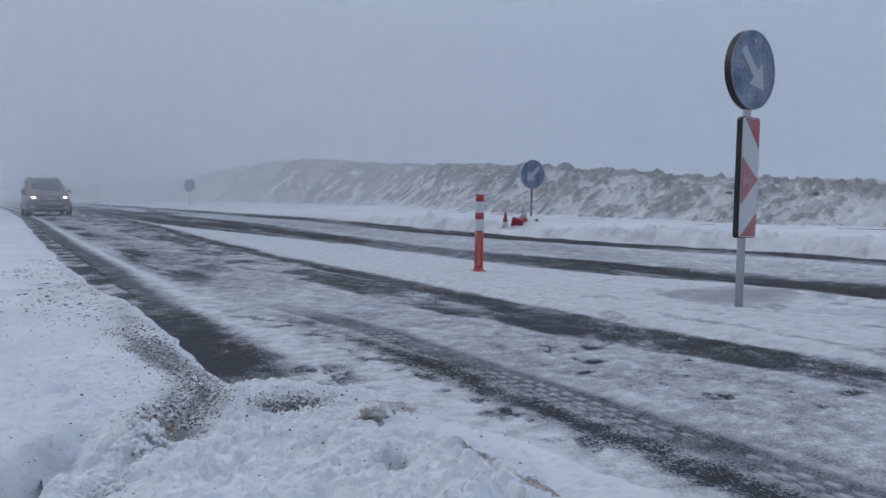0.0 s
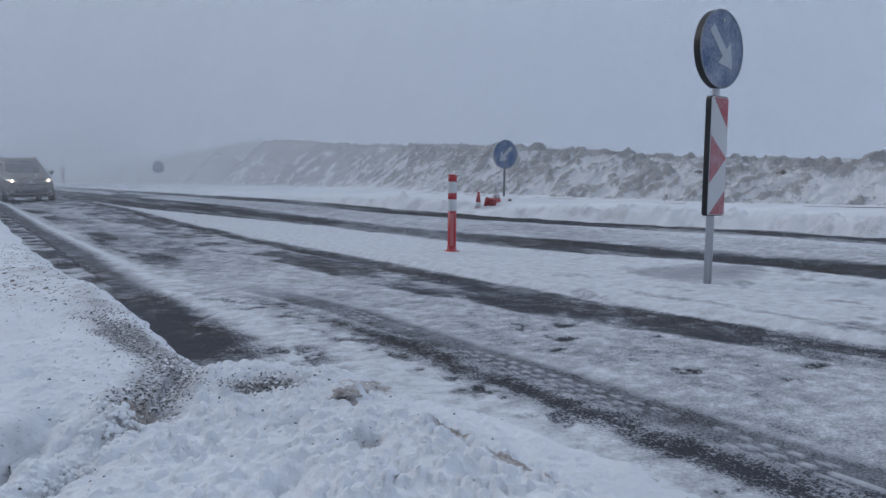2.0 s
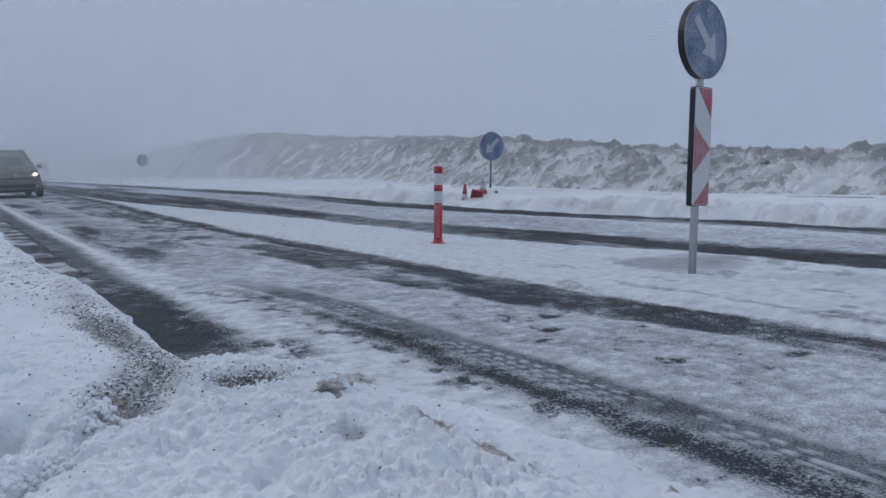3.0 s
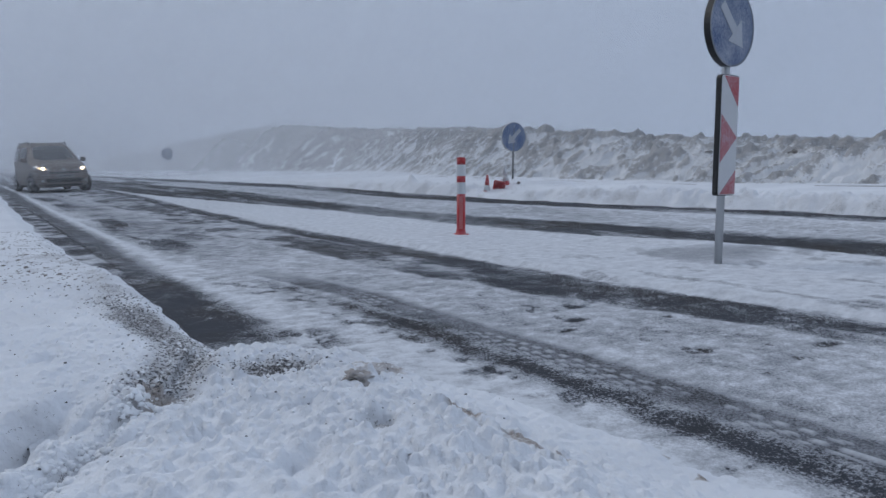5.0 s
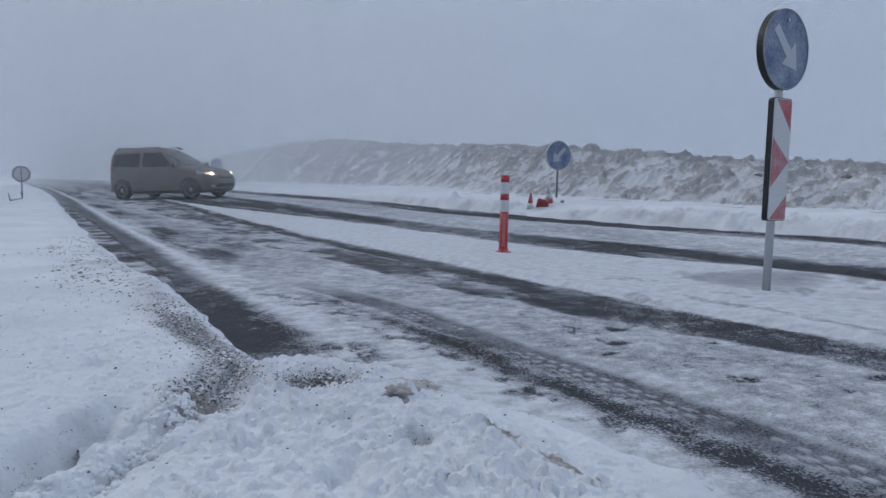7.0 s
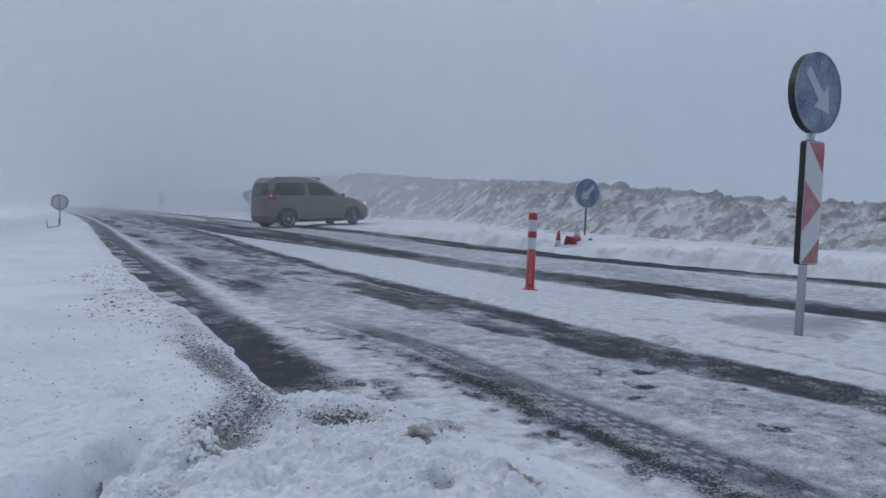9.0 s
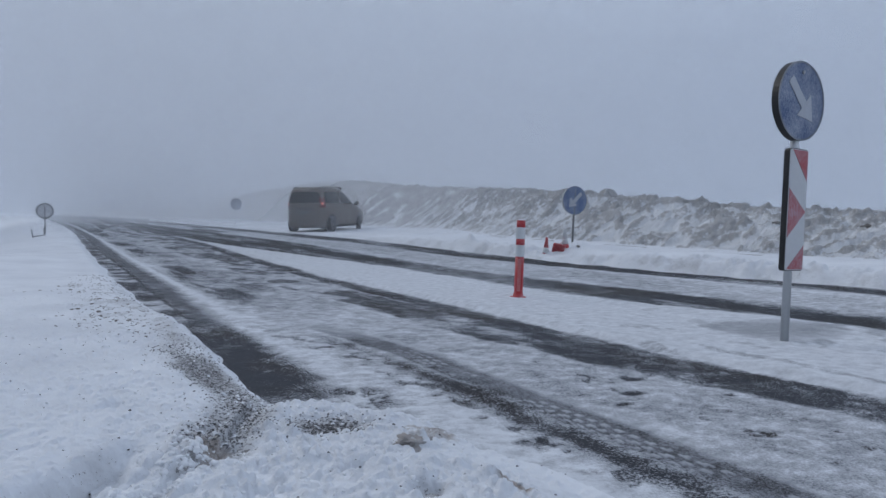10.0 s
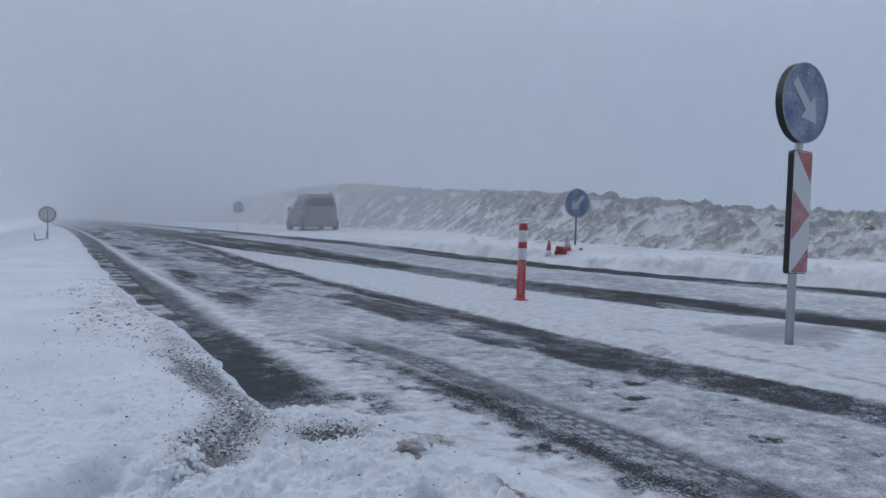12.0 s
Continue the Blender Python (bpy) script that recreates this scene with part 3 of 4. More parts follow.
def median_ice(X, Y):
    """The glazed patch round the island sign."""
    return np.exp(-(((X - 5.22 - 0.2 * (rough_field(X, Y, 0.5) - 0.5)) / 0.62) ** 2 + ((Y - 3.75) / 0.52) ** 2) ** 2)


def median_slick(X, Y):
    return np.exp(-(((X - 5.30) / 0.95) ** 2 + ((Y - 3.85) / 0.85) ** 2) ** 3)


def median_wear(X, Y):
    wheel = 0.42 * band(X, 4.10 - 0.02 * Y, 0.07, 0.06) * (1 - ease(3.0, 4.2, Y))
    prints = 0.38 * ease(0.60, 0.72, rough_field(X, Y, 0.22)) * ease(2.0, 4.5, 8 - Y)
    worn = np.clip(0.30 * rough_field(X, Y * 0.6, 0.5) + wheel + prints - 0.24, -0.3, 0.40)
    return np.minimum(worn + 0.50 * median_ice(X, Y), 0.42)


median = sheet("median_snow", np.arange(3.4, 6.6, 0.03), np.concatenate([np.arange(-80, -4, 1.0), np.arange(-4, 1, 0.1), steps_out(1.0, 27, 0.03, 1.012)]), median_height, road_mat, (("bare", median_wear), ("slick", median_slick)))
tagged(median, "smooth strip of packed snow between the carriageways", "median strip", kind="structure")


# ploughed snow bank along the far verge
def bank_foot(Y):
    return 10.9 + 0.8 * (1 - ease(2, 9, Y)) + 3.2 * ease(15, 27, Y)


def bank_rise(Y):
    crest = np.interp(Y, (-14, 4, 8, 12, 16, 22, 29, 33, 38, 44, 50, 62, 90, 140), (0.66, 0.66, 0.70, 0.97, 1.16, 1.44, 1.66, 1.85, 2.2, 2.6, 2.7, 2.55, 1.9, 1.0))
    return crest + 0.26 * (rough_field(Y, Y * 0 + 4, 2.2) - 0.5)


def bank_ribs(X, Y):
    """Slanting tongues of spoil with drifted snow between them."""
    bent = 0.25 * (rough_field(X, Y, 0.9) - 0.5)
    return lumps(X * 0.7 + Y + bent, (X - 0.7 * Y) * 0.3, 0.24, 3)


def bank_slope(X, Y):
    wide = 1.5 + 0.55 * bank_rise(Y)
    u = (X - bank_foot(Y) - 0.4 * (rough_field(Y, Y * 0 + 11, 2.0) - 0.5)) / wide
    return (0.55 * np.clip(u, 0, 1) + 0.45 * ease(0, 1, u)) * (1 - 0.6 * ease(1.15, 3.2, u))


def bank_clods(X, Y):
    return clumps(X, Y, 0.40, 0.5, 10, 0.45) + clumps(X, Y, 0.20, 0.6, 11, 0.6) + clumps(X, Y, 0.10, 0.6, 12, 0.8)


def bank_height(X, Y):
    up = bank_slope(X, Y)
    rough = 0.15 * (billow(X, Y, 0.8, 4) - 0.4) + 0.10 * (billow(X, Y, 0.22, 3) - 0.4)
    clods = bank_clods(X, Y) * (0.35 + 0.65 * ease(0.35, 0.60, bank_ribs(X, Y))) * (0.45 + 0.5 * ease(0.45, 0.85, up))
    return lie(X, Y) + 0.02 + up * bank_rise(Y) + ease(0, 0.2, up) * (rough + clods + 0.22 * (bank_ribs(X, Y) - 0.5))


def crust(X, Y):
    """Where the spoil stands clear of drifted snow."""
    spoil = 0.22 + 1.15 * (bank_ribs(X, Y) - 0.48) + 3.2 * (bank_clods(X, Y) - 0.075) + 0.6 * (rough_field(X, Y, 1.0) - 0.45) + 0.12 * ease(0.55, 0.9, bank_slope(X, Y))
    return np.clip(spoil + 0.42 * ease(20, 36, Y), -0.2, 1)


bank = sheet("snow_bank", np.concatenate([np.arange(10.3, 18.6, 0.04), steps_out(18.7, 30, 0.2, 1.1)]), np.concatenate([np.arange(-80, -10, 1.2), np.arange(-10, 2, 0.3), np.arange(2, 26, 0.035), steps_out(26.04, 200, 0.05, 1.02)]),
             bank_height, bank_mat, (("crust", crust),))
tagged(bank, "long ridge of dirty ploughed snow beside the road", "snow bank", kind="structure")


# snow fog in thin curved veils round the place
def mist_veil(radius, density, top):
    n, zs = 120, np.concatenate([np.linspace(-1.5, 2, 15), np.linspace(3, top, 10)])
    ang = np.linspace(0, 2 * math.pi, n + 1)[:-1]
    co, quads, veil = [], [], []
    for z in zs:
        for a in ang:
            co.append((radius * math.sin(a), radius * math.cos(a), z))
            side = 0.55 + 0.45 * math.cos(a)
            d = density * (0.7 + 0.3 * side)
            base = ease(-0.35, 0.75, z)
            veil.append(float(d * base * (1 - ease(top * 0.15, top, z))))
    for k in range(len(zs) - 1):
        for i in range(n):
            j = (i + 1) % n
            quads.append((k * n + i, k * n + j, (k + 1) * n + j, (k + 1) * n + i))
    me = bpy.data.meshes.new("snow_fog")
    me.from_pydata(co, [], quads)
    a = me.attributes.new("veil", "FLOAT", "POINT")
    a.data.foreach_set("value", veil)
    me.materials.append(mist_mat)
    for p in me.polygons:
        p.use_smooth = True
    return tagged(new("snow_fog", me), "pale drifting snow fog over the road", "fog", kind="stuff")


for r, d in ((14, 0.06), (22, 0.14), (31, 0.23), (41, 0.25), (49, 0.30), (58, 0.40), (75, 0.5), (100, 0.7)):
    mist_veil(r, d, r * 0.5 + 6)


# ---------------------------------------------------------------- road furniture
arrow_white = make_plain("frosted_white_arrow", (0.45, 0.48, 0.53), 0.5, frost=0.3)
galvanised = make_plain("galvanised_steel", (0.50, 0.52, 0.54), 0.38, 0.8, frost=0.12)
dull_steel = make_plain("dull_dark_steel", (0.20, 0.205, 0.21), 0.6, 0.4, frost=0.15)
rim_mat = make_plain("frosted_rim", (0.20, 0.22, 0.26), 0.5, 0.3, frost=0.45)
sign_blue = make_plain("frosted_blue_sheeting", (0.028, 0.072, 0.19), 0.45, frost=0.75)
sign_blue_clear = make_plain("blue_sheeting", (0.040, 0.100, 0.245), 0.45, frost=0.6)
sign_white = make_plain("white_sheeting", (0.62, 0.64, 0.66), 0.5, frost=0.3)
sign_red = make_plain("frosted_red_sheeting", (0.40, 0.025, 0.035), 0.45, frost=0.72)
black_plastic = make_plain("black_plastic", (0.012, 0.013, 0.015), 0.5)
grey_back = make_plain("grey_sign_back", (0.55, 0.56, 0.58), 0.5, 0.2, frost=0.5)
post_red = make_plain("red_plastic", (0.46, 0.026, 0.032), 0.45, frost=0.3)
post_pale = make_plain("frosted_pink_strip", (0.56, 0.19, 0.19), 0.6, frost=0.3)
band_white = make_plain("reflective_white_band", (0.66, 0.68, 0.70), 0.45, frost=0.2)
weathered = make_plain("weathered_wood_and_steel", (0.20, 0.185, 0.175), 0.8, frost=0.2)
frosted_wood = make_plain("frosted_grey_wood", (0.30, 0.30, 0.31), 0.85, frost=0.7)
stone_mat = make_plain("dark_stone_chippings", (0.085, 0.085, 0.09), 0.85, scale=60, frost=0.2)
flake_mat = make_plain("frozen_earth_flakes", (0.20, 0.185, 0.175), 0.9, grime=0.6, scale=25, frost=0.3)
clod_mat = make_plain("loose_snow_clods", (0.82, 0.845, 0.88), 0.8, grime=0.15, scale=20)
dirty_clod_mat = make_plain("brown_stained_snow", (0.40, 0.375, 0.36), 0.85, grime=0.9, scale=26, frost=0.25)


def disc_outline(r, n=40):
    return [(r * math.cos(2 * math.pi * i / n), r * math.sin(2 * math.pi * i / n)) for i in range(n)]


def rounded(w, h, r, n=5):
    out = []
    for cx, cz, a0 in ((w / 2 - r, h / 2 - r, 0), (-w / 2 + r, h / 2 - r, 90), (-w / 2 + r, -h / 2 + r, 180), (w / 2 - r, -h / 2 + r, 270)):
        for i in range(n + 1):
            a = radians(a0 + 90 * i / n)
            out.append((cx + r * math.cos(a), cz + r * math.sin(a)))
    return out


def arrow_outline(k):
    """An arrow that points down along -z, for a disc of radius k."""
    return [(-0.13 * k, 0.72 * k), (0.13 * k, 0.72 * k), (0.13 * k, -0.12 * k), (0.40 * k, -0.12 * k), (0.0, -0.68 * k), (-0.40 * k, -0.12 * k), (-0.13 * k, -0.12 * k)]


def round_sign(parent, r, centre, arrow_turn, deep=0.05, back=None, blue=None):
    """A round plate that faces -y: rim, face and arrow, with a fixing bolt."""
    at = Matrix.Translation((0, 0.015 - deep, centre))
    bm = bmesh.new()
    plate(bm, disc_outline(r, 48), deep, at)
    disc = part("disc", bm, back or black_plastic, parent, "round plate")
    bm = bmesh.new()
    outer, inner = disc_outline(r, 48), disc_outline(r * 0.955, 48)
    vo, vi, vt = ([bm.verts.new((x, y, z)) for x, z in ring] for ring, y in ((outer, -0.001), (inner, -0.006), (outer, -0.006)))
    for i in range(48):
        j = (i + 1) % 48
        bm.faces.new((vo[i], vo[j], vt[j], vt[i]))
        bm.faces.new((vt[i], vt[j], vi[j], vi[i]))
    bmesh.ops.recalc_face_normals(bm, faces=bm.faces)
    bmesh.ops.transform(bm, matrix=at, verts=bm.verts)
    part("rim", bm, rim_mat, disc, "thin frosted metal rim")
    bm = bmesh.new()
    plate(bm, disc_outline(r * 0.95, 48), 0.003, at @ Matrix.Translation((0, -0.004, 0)))
    part("face", bm, blue or sign_blue, disc, "blue reflective face furred with frost")
    bm = bmesh.new()
    plate(bm, arrow_outline(r), 0.003, at @ Matrix.Translation((0, -0.008, 0)) @ Matrix.Rotation(radians(arrow_turn), 4, "Y"))
    part("arrow", bm, arrow_white, disc, "white diagonal arrow")
    if back:
        bm = bmesh.new()
        for i in range(48):
            a0, a1 = 2 * math.pi * i / 48, 2 * math.pi * (i + 1) / 48
            ring = [(k * r * math.cos(a), y, k * r * math.sin(a)) for a in (a0, a1) for k, y in ((1.0, deep), (1.0, deep + 0.014), (0.82, deep + 0.014), (0.82, deep))]
            v = [bm.verts.new(q) for q in ring]
            for j in range(4):
                bm.faces.new((v[j], v[(j + 1) % 4], v[4 + (j + 1) % 4], v[4 + j]))
        bmesh.ops.remove_doubles(bm, verts=bm.verts, dist=0.0005)
        bmesh.ops.recalc_face_normals(bm, faces=bm.faces)
        bmesh.ops.transform(bm, matrix=at, verts=bm.verts)
        part("back_flange", bm, dull_steel, disc, "darker folded edge")
    bm = bmesh.new()
    lathe(bm, ((0.014, 0), (0.014, 0.006), (0.008, 0.010)), 10, at @ Matrix.Translation((0, -0.006, r * 0.72)) @ Matrix.Rotation(radians(90), 4, "X"))
    part("bolt", bm, galvanised, disc)
    return disc


def sign_pole(parent, r, top, mat=None):
    bm = bmesh.new()
    lathe(bm, ((r, -0.25), (r, top - 0.01), (r * 0.8, top)), 20)
    return part("pole", bm, mat or galvanised, parent, "galvanised steel tube", smooth=True)


def panel_stripes(parent, w, h, centre, y):
    """Red and white chevron sheeting of a marker panel: white ground with three red pieces."""
    at = Matrix.Translation((-0.02, y, centre))
    bm = bmesh.new()
    plate(bm, rounded(w - 0.012, h - 0.012, 0.022), 0.003, at)
    part("sheeting", bm, sign_white, parent, "white reflective sheeting")
    hw, hh = w / 2 - 0.012, h / 2 - 0.012
    for pts in (((-0.75 * hw, hh), (hw, hh), (hw, 0.50 * hh)), ((-hw, 0.36 * hh), (hw, -0.03 * hh), (-hw, -0.46 * hh)), ((hw, -0.60 * hh), (hw, -hh), (-0.90 * hw, -hh))):
        bm = bmesh.new()
        plate(bm, list(pts), 0.003, at @ Matrix.Translation((0, -0.003, 0)))
        part("stripe", bm, sign_red, parent, "red triangle under frost")


def marker_panel(parent, w, h, centre):
    bm = bmesh.new()
    plate(bm, rounded(w, h, 0.03), 0.042, Matrix.Translation((-0.02, -0.052, centre)))
    body = part("panel", bm, black_plastic, parent, "black box panel with rounded corners")
    panel_stripes(body, w, h, centre, -0.056)
    for z in (centre - h * 0.3, centre + h * 0.3):
        bm = bmesh.new()
        box(bm, 0, -0.005, z, 0.10, 0.075, 0.035, 0.006)
        part("clamp", bm, galvanised, body)
    return body


def keep_side_sign():
    """Island sign: round arrow plate over a striped marker panel on one tube."""
    ob = new("traffic_sign")
    sign_pole(ob, 0.030, 1.84)
    marker_panel(ob, 0.238, 0.90, 0.985)
    round_sign(ob, 0.291, 1.787, -45, 0.052)
    bm = bmesh.new()
    lathe(bm, ((0.075, -0.03), (0.055, -0.004), (0.033, 0.004), (0.029, 0.006)), 18)
    part("snow_collar", bm, clod_mat, ob, smooth=True)
    ob.matrix_world = pose(4.83, 3.438, 0.014, 0, 0.3, 4)
    return tagged(ob, "round blue arrow sign above red-white striped panel, frosted", "traffic sign")


def verge_sign(x, y, z, r, centre, tilt, turn, label, arrow=45, blue=None):
    ob = new("traffic_sign")
    sign_pole(ob, 0.022, centre + r * 0.6, dull_steel)
    round_sign(ob, r, centre, arrow, 0.03, grey_back, blue or sign_blue_clear)
    ob.matrix_world = pose(x, y, z, 0, tilt, turn)
    return tagged(ob, label, "traffic sign", "round verge signs")


def ground_at(x, y):
    return float(ground_height(np.array([x]), np.array([y]))[0])


keep_side_sign()
verge_sign(9.75, 12.05, 0.425, 0.305, 0.93, 0.8, -4, "round blue arrow sign on thin pole in verge snow")
verge_sign(9.65, 43.0, ground_at(9.65, 43.0), 0.34, 1.22, 0.5, 8, "small frosted round sign far along the snowy verge", 45, sign_blue)
verge_sign(-0.10, 29.6, -0.26, 0.29, 1.02, 0.6, 172, "round sign seen from its grey back beside road", 0)


def far_marker():
    ob = new("marker_post")
    sign_pole(ob, 0.03, 1.75)
    marker_panel(ob, 0.30, 1.0, 1.25)
    ob.matrix_world = pose(7.50, 66.5, float(lie(np.array([7.50]), np.array([66.5]))[0]), 0, 0, 5)
    return tagged(ob, "red-white striped marker panel faint in the fog", "marker post")


far_marker()


def barrier():
    """Two stubby posts with a cross beam, half drifted over."""
    ob = new("road_barrier")
    for x in (-0.24, 0.26):
        bm = bmesh.new()
        box(bm, x, 0, 0.13, 0.055, 0.055, 0.52, 0.012)
        part("post", bm, frosted_wood, ob)
        bm = bmesh.new()
        lathe(bm, ((0.045, 0.385), (0.042, 0.41), (0.015, 0.43)), 12, Matrix.Translation((x, 0, 0)))
        part("snow_cap", bm, clod_mat, ob, smooth=True)
    bm = bmesh.new()
    box(bm, 0.01, -0.045, 0.04, 0.54, 0.04, 0.12, 0.012)
    part("beam", bm, frosted_wood, ob)
    ob.matrix_world = pose(-0.27, 27.2, ground_at(-0.27, 27.2) - 0.04, 0, -10, 14) @ Matrix.Scale(0.72, 4)
    return tagged(ob, "short grey barrier with two stubs half buried in snow", "barrier")


barrier()


def delineator():
    """Flexible lane post with a flared foot, two white bands and a paler ribbed strip."""
    ob = new("delineator_post")
    r = 0.049
    cuts = (0.0, 0.468, 0.597, 0.667, 0.795, 0.859)
    for i, (a, b) in enumerate(zip(cuts, cuts[1:])):
        bm = bmesh.new()
        if i == 0:
            lathe(bm, ((0.10, -0.02), (0.095, 0.016), (0.058, 0.026), (0.048, 0.08), (r, 0.12), (r, b)), 28)
            body = part("body", bm, post_red, ob, "red flexible plastic tube", smooth=True)
        elif i in (1, 3):
            lathe(bm, ((r + 0.001, a), (r + 0.002, a + 0.004), (r + 0.002, b - 0.004), (r + 0.001, b)), 28)
            part("band", bm, band_white, ob, "white reflective band", smooth=True)
        else:
            lathe(bm, ((r, a), (r, b)), 28)
            part("body", bm, post_red, ob, smooth=True)
    bm = bmesh.new()
    lathe(bm, ((r, 0.859), (r * 0.92, 0.872), (r * 0.45, 0.878)), 28)
    part("cap", bm, post_red, ob, smooth=True)
    bm = bmesh.new()
    lathe(bm, ((0.034, 0.875), (0.030, 0.886), (0.012, 0.892)), 14)
    part("snow_cap", bm, clod_mat, ob, smooth=True)
    for k in range(14):
        bm = bmesh.new()
        z = 0.09 + 0.026 * k
        box(bm, 0, -r - 0.0005, z, 0.040, 0.007, 0.020, 0.002)
        bmesh.ops.rotate(bm, verts=bm.verts, cent=(0, 0, 0), matrix=Matrix.Rotation(-radians(34), 3, "Z"))
        part("rib", bm, post_pale, ob)
    ob.matrix_world = pose(4.63, 6.64, float(median_height(np.array([4.63]), np.array([6.64]))[0]) - 0.015, 0, 0.5, 0)
    return tagged(ob, "red plastic lane post with two white reflective bands", "delineator post")


delineator()


def traffic_cone(x, y, z, m, label, pale=(1,)):
    ob = new("traffic_cone")
    levels = ((0.100, 0.0), (0.066, 0.22), (0.050, 0.33), (0.020, 0.54))
    for i, (a, b) in enumerate(zip(levels, levels[1:])):
        bm = bmesh.new()
        grow = 0.002 if i in pale else 0.0
        lathe(bm, ((a[0] + grow, a[1]), (b[0] + grow, b[1])), 20)
        part("band" if i in pale else "body", bm, band_white if i in pale else post_red, ob, "white reflective sleeve" if i in pale else "", smooth=True)
    bm = bmesh.new()
    plate(bm, rounded(0.24, 0.24, 0.03), 0.035, Matrix.Rotation(radians(90), 4, "X"))
    part("base", bm, post_red, ob, "square red rubber base")
    ob.matrix_world = Matrix.Translation((x, y, z)) @ m
    return tagged(ob, label, "traffic cone", "traffic cones in the snow")


away = Vector((0.72, 0.62, 0.28)).to_track_quat("Z", "Y").to_matrix().to_4x4()
traffic_cone(8.73, 11.62, ground_at(8.73, 11.62) - 0.23, pose(0, 0, 0, 0, 3, 20), "red and white cone stuck deep in verge snow")
traffic_cone(8.95, 11.50, ground_at(8.95, 11.50) + 0.03, away @ pose(0, 0, 0, 0, 0, 14), "tipped red cone showing its square base in snow")
traffic_cone(9.24, 11.62, ground_at(9.24, 11.62) - 0.15, pose(0, 0, 0, 2, -9, 10), "white-sleeved cone leaning in verge snow", (1, 2))


def guard_rail():
    """Steel beam of a crash barrier, drifted over but for its upper edge in places."""
    ob = new("guard_rail")
    for y0, y1 in ((5.0, 6.2), (8.2, 9.6), (10.9, 12.2), (14.0, 14.9), (16.2, 17.4), (18.6, 20.6), (22.0, 25.0)):
        bm = bmesh.new()
        prof = [(-0.03, -0.10), (0.0, -0.06), (-0.035, -0.01), (0.0, 0.03), (-0.03, 0.055), (-0.02, 0.06), (0.015, 0.03), (-0.02, -0.01), (0.015, -0.06), (-0.02, -0.105)]
        n = 7
        rings = []
        for k in range(n):
            y = y0 + (y1 - y0) * k / (n - 1)
            x = float(bank_foot(np.array([y]))[0]) - 0.12
            z = float(lie(np.array([x]), np.array([y]))[0]) + 0.02 + 0.155 * float(1 - 0.85 * ease(14, 25, y)) - 0.085
            rings.append([bm.verts.new((x + px, y, z + pz)) for px, pz in prof])
        for a, b in zip(rings, rings[1:]):
            for i in range(len(prof)):
                j = (i + 1) % len(prof)
                bm.faces.new((a[i], a[j], b[j], b[i]))
        bm.faces.new(rings[0])
        bm.faces.new(list(reversed(rings[-1])))
        bmesh.ops.recalc_face_normals(bm, faces=bm.faces)
        part("beam", bm, weathered, ob)
    return tagged(ob, "rusty crash barrier drifted over at the bank foot", "guard rail")


guard_rail()


# ---------------------------------------------------------------- loose snow, stones, clods
def blob(verts, faces, rng, x, y, z, r, flat=0.7, rough=0.45):
    """An uneven little lump from a squashed icosahedron."""
    g = (1 + 5 ** 0.5) / 2
    base = [(-1, g, 0), (1, g, 0), (-1, -g, 0), (1, -g, 0), (0, -1, g), (0, 1, g), (0, -1, -g), (0, 1, -g), (g, 0, -1), (g, 0, 1), (-g, 0, -1), (-g, 0, 1)]
    tri = [(0, 11, 5), (0, 5, 1), (0, 1, 7), (0, 7, 10), (0, 10, 11), (1, 5, 9), (5, 11, 4), (11, 10, 2), (10, 7, 6), (7, 1, 8),
           (3, 9, 4), (3, 4, 2), (3, 2, 6), (3, 6, 8), (3, 8, 9), (4, 9, 5), (2, 4, 11), (6, 2, 10), (8, 6, 7), (9, 8, 1)]
    a, n = rng.uniform(0, 6.28), len(verts)
    for bx, by, bz in base:
        k = r / 1.9 * (1 + rough * rng.uniform(-1, 1))
        verts.append((x + k * (bx * math.cos(a) - by * math.sin(a)), y + k * (bx * math.sin(a) + by * math.cos(a)) * 0.8, z + k * bz * flat))
    faces.extend((n + i, n + j, n + k) for i, j, k in tri)


def strew(name, mat, label, category, spots, smooth):
    verts, faces = [], []
    rng = random.Random(name)
    heights = ground_height(np.array([q[0] for q in spots]), np.array([q[1] for q in spots]))
    for (x, y, r, sink, flat), z in zip(spots, heights):
        blob(verts, faces, rng, x, y, float(z) - sink * r, r, flat)
    me = bpy.data.meshes.new(name)
    me.from_pydata(verts, [], faces)
    for p in me.polygons:
        p.use_smooth = smooth
    me.materials.append(mat)
    return tagged(new(name, me), label, category, kind="stuff")


def stone_spots():
    rng = random.Random(3)
    out = []
    while len(out) < 3400:
        kind = rng.random()
        if kind < 0.50:
            y = 2.42 + 1.7 * rng.random() ** 1.3
            x = float(np.interp(y, (2.4, 2.6, 2.8, 3.05, 3.6, 4.2), (0.48, 0.56, 0.66, 0.69, 0.64, 0.60))) + rng.gauss(0, 0.08)
        elif kind < 0.72:
            x, y = rng.gauss(0.91, 0.085), rng.gauss(2.51, 0.075)
        elif kind < 0.90:
            x, y = rng.gauss(0.52, 0.20), 4.2 + 5.5 * rng.random()
        else:
            x, y = rng.uniform(-0.6, 1.6), rng.uniform(1.6, 4.5)
        if x < 0.9 or y < 2.9:
            out.append((x, y, rng.uniform(0.0018, 0.0055) * (1 + 0.08 * max(0, y - 3)), 0.1, 0.7))
    return out


